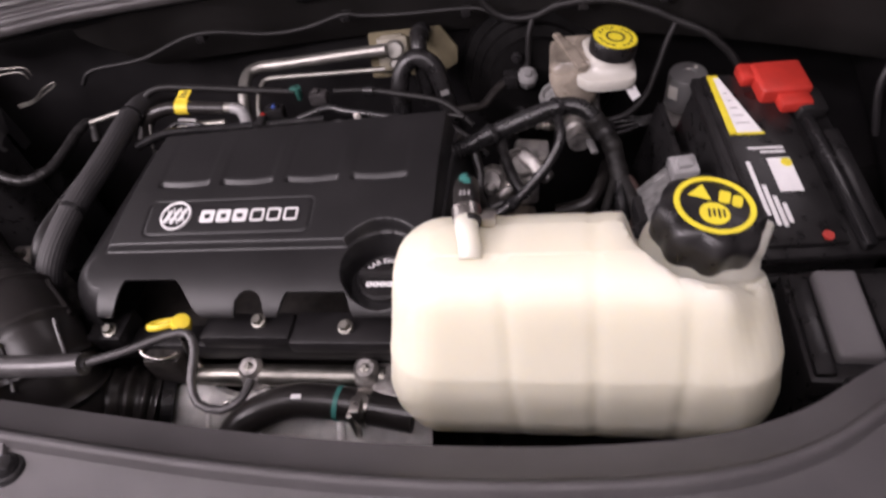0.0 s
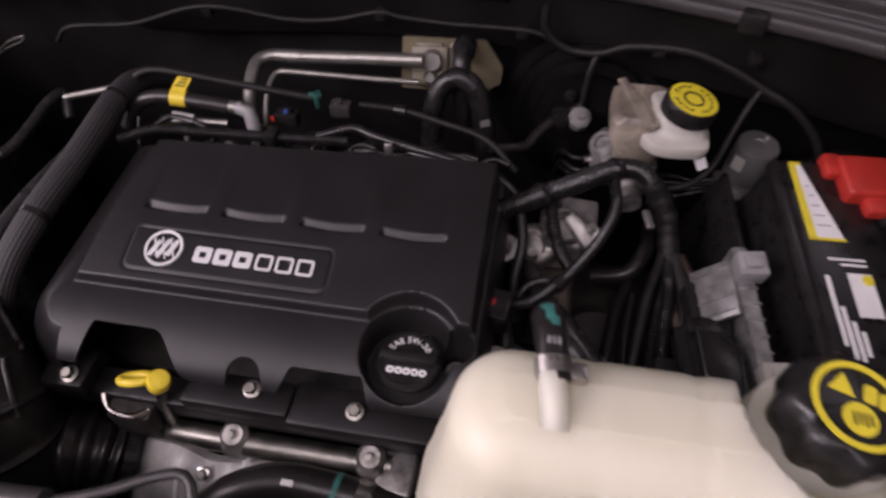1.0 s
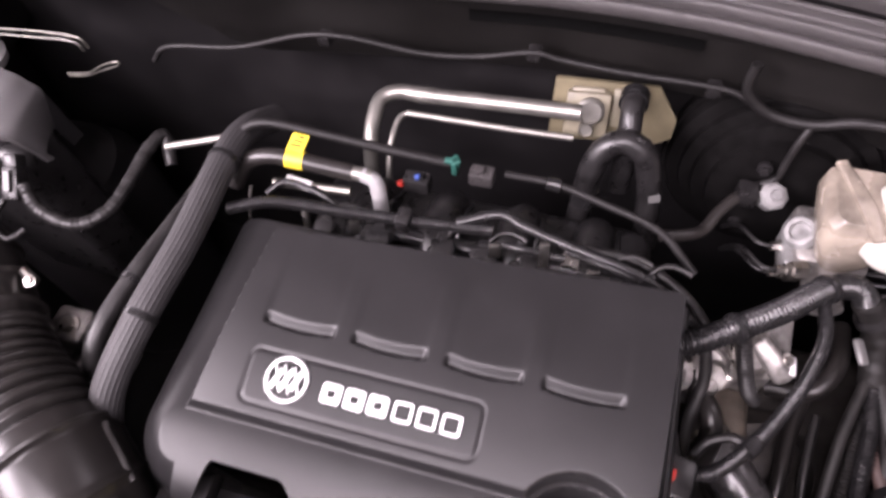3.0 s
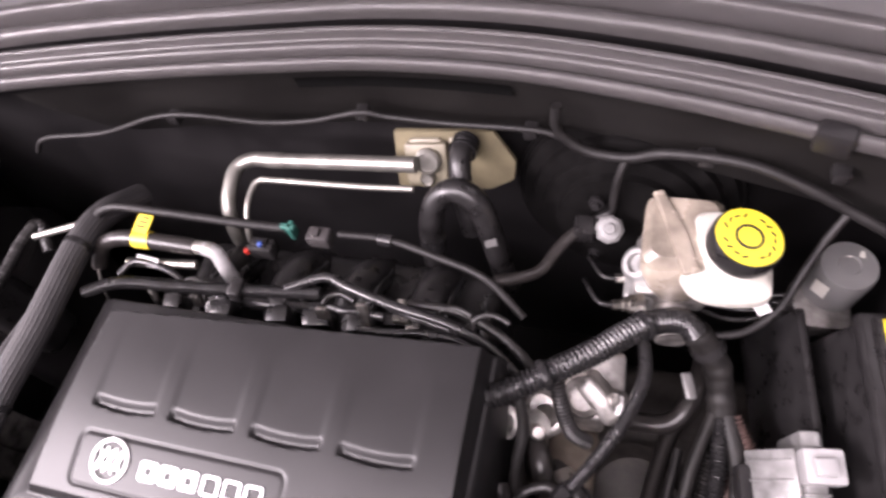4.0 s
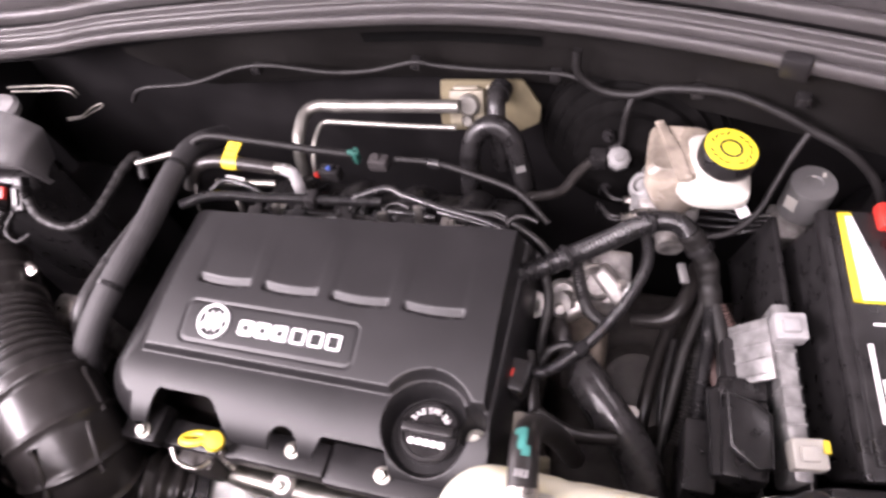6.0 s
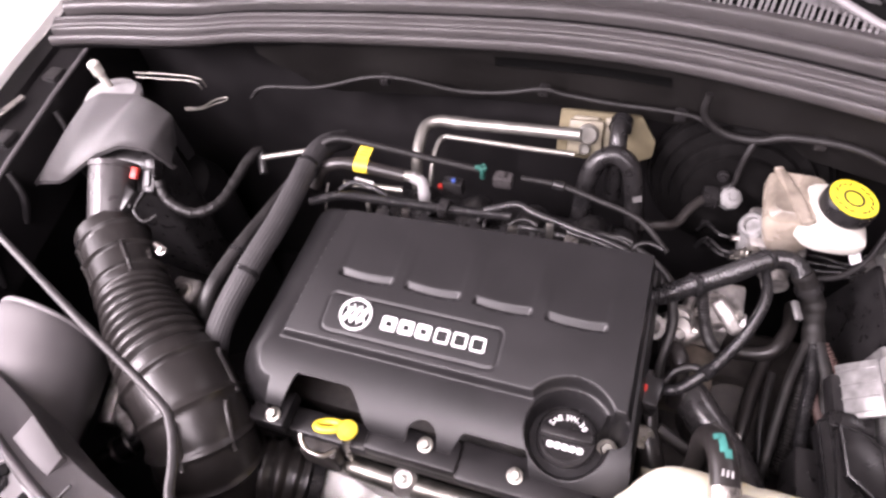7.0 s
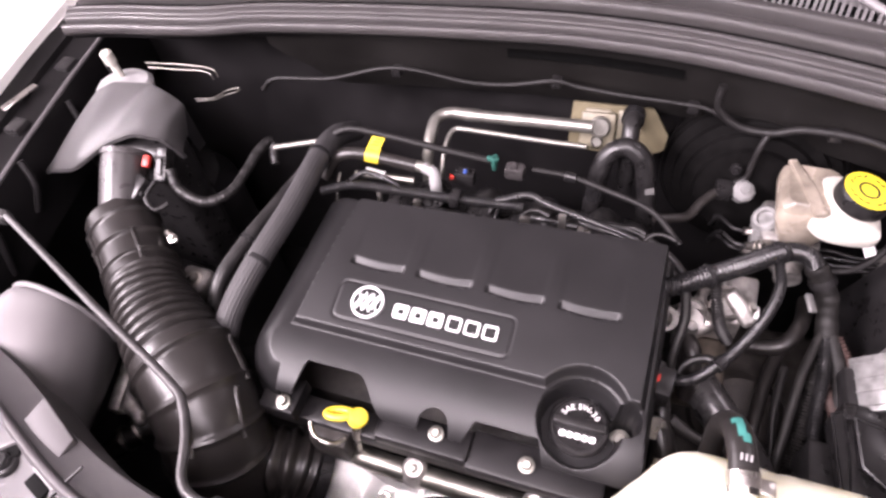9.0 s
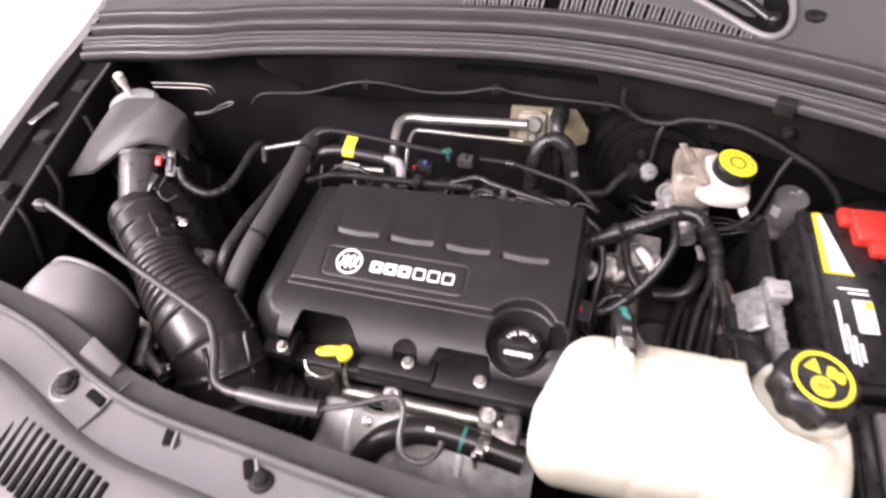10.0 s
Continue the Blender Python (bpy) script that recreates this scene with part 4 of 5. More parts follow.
part("indicator", moved(spun([(0.006, 0), (0.006, 0.002)], (0.018, -0.113, 0.0065)), BAT), RED, batt, "small red indicator")
part("hold_down", moved(rbox(0.050, -0.130, 0.0, 0.062, 0.05, 0.014, 0.003), BAT), GLOSSY, batt)
part("negative_cover", moved(rbox(0.045, 0.05, 0.0, 0.080, 0.09, 0.02, 0.006), BAT), PLASTIC, batt)
part("carry_handle", moved(rbox(0.064, -0.12, 0.0, 0.084, 0.03, 0.012, 0.004), BAT), PLASTIC, batt)
term = thing("terminal_cover", "bright red plastic battery terminal cover", "terminal cover", (0.56, 0.16, 0.87))
part("hood", moved(join(rbox(-0.030, -0.026, 0.0, 0.030, 0.026, 0.024, 0.005, 3), rbox(-0.044, 0.002, 0.004, -0.025, 0.030, 0.020, 0.004), rbox(-0.012, -0.045, 0.002, 0.026, -0.02, 0.018, 0.005)), pose(0.574, 0.184, 0.853, 8, 6, 10)), RED, term)
fuse = thing("fuse_box", "black fuse box with a grey lid", "fuse box", (0.60, -0.15, 0.7))
part("box", rbox(0.528, -0.206, 0.66, 0.70, -0.080, 0.826, 0.008), PLASTIC, fuse)
part("lid", rbox(0.553, -0.188, 0.824, 0.592, -0.090, 0.841, 0.005, 3), SNORKEL, fuse, "raised grey lid strip")
part("lid_edge", rbox(0.534, -0.200, 0.822, 0.552, -0.088, 0.831, 0.003), PLASTIC, fuse)
part("side_cover", rbox(0.596, -0.200, 0.822, 0.695, -0.088, 0.834, 0.005), PLASTIC, fuse)
part("latch", rbox(0.555, -0.214, 0.80, 0.580, -0.203, 0.835, 0.003), PLASTIC, fuse)
tray = thing("battery_tray", "black plastic battery tray with raised front lip", "tray", (0.55, 0.05, 0.66))
part("tray_base", rbox(0.44, -0.09, 0.655, 0.66, 0.23, 0.67, 0.004), PLASTIC, tray)
part("tray_lip", moved(rbox(-0.078, -0.150, -0.19, 0.10, -0.138, -0.02, 0.003), BAT), PLASTIC, tray)
part("side_wall", moved(rbox(-0.078, -0.150, -0.19, -0.070, 0.15, -0.055, 0.003), BAT), PLASTIC, tray)

# ---- control module ----
ecu = thing("engine_control_module", "finned aluminium control module with white plugs", "control unit", (0.46, 0.03, 0.74))
ECU = pose(0.462, 0.030, 0.80, 8, 0, 8)
part("housing", moved(rbox(-0.009, -0.095, -0.06, 0.009, 0.08, 0.012, 0.004), ECU), CAST, ecu)
for k in range(9):
    part("fin", moved(rbox(-0.0100, -0.080 + 0.018 * k, -0.05, 0.0100, -0.077 + 0.018 * k, 0.0130, 0.001, 1), ECU), CAST, ecu)
side = ECU @ pose(-0.012, 0.0, 0.006, 0, -48, 0)
part("side_plate", moved(rbox(-0.046, 0.002, -0.004, 0.002, 0.066, 0.003, 0.002), side), CAST, ecu, "sloping cast side plate")
for k in range(4):
    part("plate_rib", moved(rbox(-0.044, 0.008 + 0.016 * k, 0.002, -0.002, 0.0095 + 0.016 * k, 0.0045, 0.0005, 1), side), CAST, ecu)
part("plug_shell", moved(join(rbox(-0.052, -0.060, -0.06, -0.026, 0.055, -0.022, 0.005), rbox(-0.046, -0.05, -0.024, -0.03, -0.01, -0.014, 0.003)), ECU), PLASTIC, ecu)
for y in (0.050, -0.072):
    part("white_plug", moved(join(rbox(-0.012, y - 0.014, 0.006, 0.018, y + 0.014, 0.030, 0.003), rbox(-0.006, y - 0.008, 0.028, 0.010, y + 0.006, 0.036, 0.002)), ECU), WHITE if y < 0 else CLEARGREY, ecu)
part("yellow_tag", moved(rbox(0.014, -0.072, 0.028, 0.020, -0.060, 0.032, 0.001, 1), ECU), YELLOW, ecu)
cover2 = thing("module_bracket", "black plastic bracket with stepped ribs beside the control module", "bracket", (0.41, -0.04, 0.7))
part("step", rbox(0.405, -0.070, 0.66, 0.448, 0.012, 0.790, 0.005), PLASTIC, cover2)
part("step", rbox(0.40, 0.012, 0.66, 0.448, 0.035, 0.788, 0.005), PLASTIC, cover2)
part("step", rbox(0.372, -0.085, 0.66, 0.404, -0.010, 0.770, 0.005), PLASTIC, cover2)
for rim, low, high in (([(0.407, 0.01, 0.8), (0.433, 0.004, 0.8), (0.447, -0.007, 0.8), (0.449, -0.058, 0.8), (0.435, -0.061, 0.8), (0.413, -0.043, 0.8)], 0.780, 0.800),
                       ([(0.39, 0.016, 0.785), (0.402, 0.023, 0.785), (0.408, -0.043, 0.785), (0.42, -0.066, 0.785), (0.398, -0.07, 0.785)], 0.762, 0.785)):
    part("plate", prism([(x, y) for x, y, z in rim][::-1], low, high, 0.0015), PLASTIC, cover2)
    part("rib", sweep([Vector(p) for p in rim + rim[:1]], 0.0017, 8), GLOSSY, cover2, "shiny moulded edge rib")

# ---- harness on the gearbox side ----
loom = thing("wiring_harness", "thick corrugated black wiring harness over the gearbox", "wiring", (0.3, 0.1, 0.8))
part("trunk", corrugated([(0.170, 0.070, 0.868), (0.200, 0.078, 0.872), (0.236, 0.100, 0.874), (0.272, 0.126, 0.872), (0.313, 0.163, 0.862), (0.345, 0.178, 0.848), (0.366, 0.172, 0.826)], 0.0108, 0.0044, 0.0009, 16), GLOSSY, loom)
part("taped_trunk", tube([(0.358, 0.176, 0.835), (0.372, 0.168, 0.816), (0.384, 0.156, 0.795), (0.394, 0.115, 0.755), (0.396, 0.06, 0.715), (0.39, 0.0, 0.68)], lambda s: 0.0125 + 0.0008 * math.sin(170 * s) + 0.0005 * math.sin(431 * s), 16, 0.003), TAPED, loom)
part("clamp_ring", spun([(0.0155, -0.005), (0.0162, 0), (0.0155, 0.005)], (0.372, 0.170, 0.815), (0.6, -0.5, -0.8), 18), PLASTIC, loom)
part("branch", corrugated([(0.312, 0.158, 0.858), (0.318, 0.125, 0.846), (0.306, 0.085, 0.842), (0.285, 0.045, 0.842), (0.262, 0.012, 0.842), (0.235, -0.016, 0.845), (0.210, -0.024, 0.848)], 0.0058, 0.003, 0.0007), GLOSSY, loom)
part("branch", tube([(0.262, 0.012, 0.842), (0.250, 0.018, 0.838), (0.232, 0.012, 0.832), (0.222, -0.002, 0.82)], 0.0045), HARNESS, loom)
part("branch", corrugated([(0.245, 0.105, 0.866), (0.252, 0.085, 0.848), (0.262, 0.070, 0.825), (0.275, 0.07, 0.80)], 0.0065, 0.0035, 0.0008), HARNESS, loom)
part("branch", tube([(0.215, 0.085, 0.866), (0.222, 0.062, 0.84), (0.218, 0.03, 0.81), (0.222, 0.0, 0.78)], 0.0055), HARNESS, loom)
part("branch", corrugated([(0.394, 0.115, 0.752), (0.385, 0.07, 0.74), (0.380, 0.03, 0.725), (0.372, -0.02, 0.70)], 0.0085, 0.004, 0.001), TAPED, loom)
part("branch", tube([(0.392, 0.09, 0.74), (0.404, 0.05, 0.745), (0.412, 0.02, 0.74), (0.41, -0.03, 0.70)], 0.008), BROWN, loom)
part("branch", tube([(0.36, 0.10, 0.72), (0.352, 0.04, 0.71), (0.355, -0.02, 0.69), (0.36, -0.07, 0.66)], 0.0045), HARNESS, loom)
for p, d in (((0.236, 0.100, 0.874), (1, 0.7, 0)), ((0.313, 0.163, 0.862), (1, 0.8, -0.3)), ((0.262, 0.012, 0.842), (-0.6, -0.8, 0))):
    part("cable_tie", spun([(0.0135, -0.003), (0.0140, 0), (0.0135, 0.003)] if p[0] != 0.262 else [(0.0078, -0.006), (0.0082, 0), (0.0078, 0.006)], p, d, 18), GLOSSY, loom)
for dx, r, mt, ribbed in ((-0.018, 0.0058, TAPED, False), (0.004, 0.0080, GLOSSY, True), (0.022, 0.0092, TAPED, False), (0.038, 0.0070, BROWN, True)):
    way = [(0.390 + 0.3 * dx, 0.125, 0.770), (0.388 + dx, 0.078, 0.757), (0.384 + 1.2 * dx, 0.035, 0.742), (0.382 + 1.5 * dx, -0.015, 0.722), (0.376 + 1.6 * dx, -0.07, 0.68)]
    part("strand", corrugated(way, r, 0.0045, 0.0010) if ribbed else tube(way, r, 12), mt, loom)
part("grey_tag", moved(rbox(-0.005, -0.012, -0.003, 0.005, 0.012, 0.003, 0.0025, 3), pose(0.356, 0.128, 0.825, 10, 20, 20)), MOTOR, loom, "small grey identification tag")
plug2 = thing("ignition_plug", "dark red and black electrical plug beside the engine cover", "connector", (0.205, -0.03, 0.84))
part("plug_body", moved(rbox(-0.014, -0.017, -0.02, 0.014, 0.017, 0.008, 0.003), pose(0.204, -0.030, 0.850, 0, 0, -8)), PLASTIC, plug2)
part("red_lock", moved(rbox(-0.004, -0.005, 0.007, 0.000, 0.005, 0.0085, 0.001, 1), pose(0.204, -0.030, 0.850, 0, 0, -8)), RED, plug2)

therm = thing("thermostat_housing", "bright cast aluminium thermostat housing with plugs", "housing", (0.265, 0.11, 0.78))
part("housing", join(rbox(0.238, 0.088, 0.765, 0.288, 0.142, 0.812, 0.006, 3), moved(rbox(-0.024, -0.010, -0.026, 0.024, 0.010, 0.026, 0.006, 3), pose(0.284, 0.116, 0.808, 35, 25, -40)),
                     spun([(0.019, -0.03), (0.019, 0.022), (0.015, 0.026), (0.012, 0.020), (0, 0.020)], (0.262, 0.112, 0.808), (0.3, -0.5, 0.8), 26), spun([(0.011, 0), (0.011, 0.035), (0.013, 0.04)], (0.245, 0.10, 0.795), (-0.3, -0.6, 0.6), 20)), ALU, therm)
for p in ((0.244, 0.094, 0.812), (0.282, 0.136, 0.812), (0.294, 0.104, 0.826)):
    part("housing_bolt", bolt(p, (0.2, -0.3, 1), 0.005, 0.006), STEEL, therm)
part("collar", spun([(0.0198, -0.003), (0.0210, 0), (0.0198, 0.003)], (0.265, 0.107, 0.820), (0.3, -0.5, 0.8), 28), STEEL, therm)
part("side_port", spun([(0.013, -0.03), (0.013, 0.012), (0.0155, 0.014), (0.0155, 0.020), (0.010, 0.022), (0, 0.018)], (0.206, 0.080, 0.80), (-0.2, -0.5, 0.9), 22), ALU, therm)
part("sensor_boss", join(rbox(0.216, 0.060, 0.77, 0.240, 0.092, 0.806, 0.005), spun([(0.008, 0), (0.008, 0.016), (0.005, 0.020), (0, 0.020)], (0.230, 0.072, 0.804), (0.2, -0.4, 1), 14)), ALU, therm)
part("upper_flange", moved(rbox(-0.022, -0.018, -0.01, 0.022, 0.018, 0.010, 0.005, 3), pose(0.280, 0.134, 0.812, 25, 15, 10)), ALU, therm)
part("pump_body", join(moved(rbox(-0.034, -0.022, -0.02, 0.034, 0.022, 0.012, 0.008, 3), pose(0.243, 0.098, 0.796, 12, -8, 34)), spun([(0.016, 0), (0.016, 0.014), (0.012, 0.017), (0.011, 0.010), (0, 0.010)], (0.232, 0.094, 0.806), (0.0, -0.4, 1), 24)), ALU, therm)
for x, y in ((0.217, 0.085), (0.262, 0.122), (0.252, 0.086)):
    part("housing_bolt", bolt((x, y, 0.810), (0, -0.3, 1), 0.005, 0.006), STEEL, therm)
part("lower_casting", rbox(0.222, 0.03, 0.68, 0.285, 0.10, 0.765, 0.014, 3), BRONZE, therm)
part("tag", rbox(0.296, 0.092, 0.806, 0.303, 0.110, 0.824, 0.001, 1), PRINT, therm)
part("tag_red", rbox(0.289, 0.096, 0.806, 0.295, 0.104, 0.812, 0.001, 1), RED, therm)
for x, y in ((0.224, 0.075), (0.238, 0.045)):
    part("outlet", tube([(x - 0.01, y + 0.02, 0.80), (x, y, 0.805), (x + 0.005, y - 0.02, 0.79), (x + 0.006, y - 0.03, 0.75)], 0.010), RUBBER, therm)
for pts, r in (([(0.205, 0.02, 0.80), (0.215, -0.02, 0.79), (0.222, -0.06, 0.77), (0.225, -0.10, 0.72)], 0.009), ([(0.36, 0.14, 0.70), (0.345, 0.09, 0.695), (0.335, 0.03, 0.69), (0.33, -0.03, 0.66)], 0.008), ([(0.225, -0.045, 0.80), (0.262, -0.058, 0.79), (0.305, -0.05, 0.775)], 0.0075), ([(0.38, 0.20, 0.73), (0.37, 0.15, 0.745), (0.35, 0.12, 0.735), (0.31, 0.12, 0.72)], 0.010)):
    solo("gearbox_hose", tube(pts, r), RUBBER, "black rubber hose low over the gearbox", "hose", group="gearbox hoses")
bypass = thing("bypass_hose", "short black hose with a cream spring clamp", "hose", (0.22, -0.12, 0.74))
part("hose", tube([(0.212, -0.050, 0.80), (0.222, -0.072, 0.792), (0.231, -0.096, 0.770), (0.233, -0.125, 0.72)], 0.0135, 16), RUBBER, bypass)
part("spring_clamp", join(stick((0.2290, -0.089, 0.778), (0.2315, -0.098, 0.768), 0.0150, 20), moved(rbox(-0.016, -0.006, 0, 0.016, 0.006, 0.005, 0.002), pose(0.230, -0.091, 0.789, 40, 0, 5))), CREAM, bypass, "cream-coated spring clamp")
part("outlet_ring", spun([(0.012, -0.004), (0.0125, 0), (0.012, 0.004), (0.008, 0.004)], (0.210, -0.062, 0.808), (0.3, -0.5, 0.8), 22), STEEL, bypass)
rad = thing("radiator_hose", "thick shiny black radiator hose", "hose", (0.3, -0.02, 0.7))
part("hose_clamp", spun([(0.0235, -0.006), (0.024, 0), (0.0235, 0.006)], (0.256, 0.038, 0.747), (0.6, -0.8, 0.2), 24), STEEL, rad)
part("hose", tube([(0.236, 0.085, 0.72), (0.246, 0.055, 0.742), (0.266, 0.022, 0.750), (0.296, -0.012, 0.742), (0.330, -0.048, 0.722), (0.352, -0.095, 0.69), (0.36, -0.15, 0.64)], 0.0225, 24), SATIN_HOSE, rad)
gear = thing("gearbox", "dark gearbox casing low in the bay", "gearbox", (0.38, 0.05, 0.5))
part("casing", join(rbox(0.22, -0.13, 0.34, 0.50, 0.22, 0.64, 0.03, 3), spun([(0.06, 0), (0.06, 0.04), (0.045, 0.055), (0, 0.06)], (0.32, 0.06, 0.62), (0.1, -0.2, 1))), DARK_CAST, gear)
part("shift_lever", join(stick((0.30, -0.02, 0.71), (0.345, -0.035, 0.715), 0.0035), spun([(0.008, -0.02), (0.008, 0.03)], (0.318, 0.0, 0.69), (0.1, 0.1, 1))), STEEL, gear)


# ---- rear of the engine ----
ac = thing("air_conditioning_pipes", "bare aluminium air conditioning pipes bent along the bulkhead", "pipe", (-0.05, 0.3, 0.8))
part("thick_pipe", tube([(-0.146, 0.225, 0.76), (-0.147, 0.232, 0.815), (-0.148, 0.247, 0.848), (-0.150, 0.275, 0.862), (-0.147, 0.294, 0.866), (-0.130, 0.304, 0.868), (-0.10, 0.304, 0.869), (0.0, 0.304, 0.876), (0.070, 0.304, 0.880)], 0.0087, 16), PIPE, ac)
part("pipe_sleeve", stick((-0.112, 0.304, 0.8685), (-0.088, 0.304, 0.870), 0.0094), PIPE, ac)
part("thin_pipe", tube([(-0.122, 0.215, 0.77), (-0.123, 0.225, 0.825), (-0.124, 0.248, 0.850), (-0.123, 0.272, 0.858), (-0.117, 0.281, 0.860), (-0.10, 0.282, 0.861), (0.0, 0.284, 0.860), (0.066, 0.288, 0.858)], 0.0037, 12), PIPE, ac)
gasket = thing("bulkhead_gasket", "tan foam bulkhead gasket with cut corners", "gasket", (0.1, 0.33, 0.86))
GAS = pose(0.101, 0.330, 0.856, 62, 0, 5)
part("foam", moved(prism([(-0.066, -0.030), (0.040, -0.034), (0.066, -0.022), (0.068, 0.000), (0.045, 0.034), (-0.064, 0.036)], -0.012, 0.0, 0.003), GAS), FOAM, gasket)
valve = thing("expansion_valve", "aluminium expansion valve block with round pipe ports", "valve", (0.07, 0.31, 0.87))
part("valve_block", moved(join(rbox(-0.050, -0.022, 0.0, -0.004, 0.026, 0.014, 0.003), rbox(-0.046, -0.026, 0.0, -0.010, 0.030, 0.008, 0.004), rbox(-0.002, -0.012, 0.0, 0.010, 0.030, 0.006, 0.003)), GAS), CREAM, valve)
for u, v, r in ((-0.024, 0.008, 0.0145), (-0.026, -0.012, 0.008)):
    part("port", moved(spun([(r, 0.012), (r, 0.020), (r * 0.8, 0.023), (r * 0.75, 0.020), (0, 0.020)], (u, v, 0)), GAS), PIPE, valve)

arch = thing("heater_hose", "black rubber heater hose bent in a tight arch", "hose", (0.12, 0.27, 0.8), "heater hoses")
part("hose", tube([(0.086, 0.236, 0.74), (0.088, 0.246, 0.800), (0.090, 0.258, 0.842), (0.099, 0.270, 0.868), (0.119, 0.276, 0.880), (0.140, 0.272, 0.870), (0.151, 0.262, 0.842), (0.158, 0.254, 0.800), (0.166, 0.246, 0.74)], 0.0130, 18), PLASTIC, arch)
part("clamp", stick((0.0885, 0.2475, 0.806), (0.0895, 0.2525, 0.824), 0.0142, 20), GLOSSY, arch)
part("white_mark", moved(rbox(-0.006, -0.004, 0, 0.006, 0.004, 0.0015, 0), pose(0.158, 0.241, 0.842, 55, 0, 25)), MOTOR, arch)
stub = thing("heater_hose", "short black heater hose stub with a ribbed collar", "hose", (0.122, 0.32, 0.88), "heater hoses")
part("hose", tube([(0.120, 0.336, 0.885), (0.119, 0.318, 0.892), (0.120, 0.300, 0.886), (0.122, 0.286, 0.862), (0.124, 0.280, 0.80)], 0.0118, 18), PLASTIC, stub)
for k in range(3):
    a, b = Vector((0.120, 0.333, 0.887)).lerp(Vector((0.119, 0.312, 0.891)), 0.3 * k), Vector((0.120, 0.333, 0.887)).lerp(Vector((0.119, 0.312, 0.891)), 0.3 * k + 0.15)
    part("collar", stick(a, b, 0.0150, 24), GLOSSY, stub)

mani = thing("intake_manifold", "black plastic intake manifold behind the engine cover", "intake manifold", (0, 0.17, 0.75))
part("plenum", rbox(-0.20, 0.122, 0.66, 0.17, 0.235, 0.80, 0.02, 3), PLASTIC, mani)
for k in range(4):
    x = -0.125 + 0.078 * k
    part("runner", tube([(x, 0.115, 0.79), (x, 0.135, 0.822), (x, 0.165, 0.83), (x, 0.20, 0.812), (x, 0.225, 0.77)], 0.021, 14), PLASTIC, mani)
    part("runner_rib", tube([(x + 0.023, 0.12, 0.80), (x + 0.023, 0.16, 0.845), (x + 0.023, 0.21, 0.815)], 0.003), GLOSSY, mani)
frail = thing("fuel_rail", "black fuel rail with silver injector clips", "fuel rail", (0.02, 0.15, 0.83))
part("rail_tube", stick((-0.13, 0.142, 0.838), (0.165, 0.142, 0.838), 0.009), GLOSSY, frail)
for x in (-0.115, -0.040, 0.040, 0.118):
    part("injector", spun([(0.009, -0.02), (0.009, 0.008), (0.007, 0.014), (0, 0.014)], (x, 0.130, 0.838), (0, -0.4, 1), 14), GLOSSY, frail)
for x, s in ((-0.128, 0.006), (0.086, 0.012), (0.094, 0.007)):
    part("injector_clip", rbox(x - 0.004, 0.138, 0.845, x + 0.004, 0.138 + 2 * s, 0.853, 0.001, 1), STEEL, frail)

for k, (x, y, z, w) in enumerate(((-0.150, 0.118, 0.862, 0.010), (-0.095, 0.120, 0.860, 0.012), (-0.030, 0.122, 0.862, 0.011), (0.010, 0.124, 0.860, 0.013), (0.055, 0.124, 0.862, 0.010), (0.125, 0.126, 0.858, 0.013), (0.160, 0.124, 0.858, 0.010))):
    plugk = thing("injector_plug", "black injector plug with a wire lead", "connector", (x, y, z), "injector plugs")
    part("plug_body", moved(join(rbox(-w, -0.007, -0.02, w, 0.010, 0.006, 0.002), rbox(-w * 0.5, 0.006, -0.004, w * 0.5, 0.018, 0.004, 0.002)), pose(x, y, z, 12, 0, 10 * math.sin(7 * k))), GLOSSY if k % 2 else PLASTIC, plugk)
    part("lead", tube([(x, y + 0.012, z), (x + 0.008, y + 0.022, z + 0.010), (x + 0.022, y + 0.026, z + 0.012), (x + 0.038, y + 0.020, z + 0.012)], 0.0028), HARNESS, plugk)
solo("coil_bracket", tube([(0.06, 0.116, 0.872), (0.10, 0.118, 0.873), (0.115, 0.122, 0.870), (0.15, 0.122, 0.868), (0.172, 0.116, 0.866)], 0.0042), GLOSSY, "glossy black pipe along the rear of the cover", "pipe")
purge = thing("purge_pipe", "black vapour pipe with a yellow tape flag", "pipe", (-0.2, 0.17, 0.89))
part("pipe", tube([(-0.262, 0.150, 0.862), (-0.245, 0.163, 0.888), (-0.215, 0.170, 0.896), (-0.170, 0.172, 0.892), (-0.135, 0.173, 0.888)], 0.0088, 14), RUBBER, purge)
part("coupling", stick((-0.165, 0.1725, 0.8915), (-0.115, 0.174, 0.886), 0.0076), PIPE, purge)
part("elbow", tube([(-0.125, 0.174, 0.887), (-0.112, 0.172, 0.883), (-0.108, 0.166, 0.868), (-0.107, 0.162, 0.845)], 0.0080), CLEARGREY, purge)
part("silver_bracket", tube([(-0.215, 0.152, 0.876), (-0.17, 0.156, 0.876), (-0.135, 0.160, 0.874)], 0.0052), BOLT, purge)
part("tape_flag", join(stick((-0.203, 0.1706, 0.896), (-0.185, 0.172, 0.8938), 0.0097), moved(rbox(-0.009, -0.002, -0.001, 0.009, 0.018, 0.001, 0), pose(-0.194, 0.176, 0.904, 10, 0, -3))), YELLOW, purge, "yellow tape flag")
for k in range(3):
    part("print_bar", moved(rbox(-0.006 + 0.002 * k, 0.0035 + 0.005 * k, 0.0012, 0.006, 0.0055 + 0.005 * k, 0.0018, 0), pose(-0.194, 0.176, 0.904, 10, 0, -3)), INK, purge)
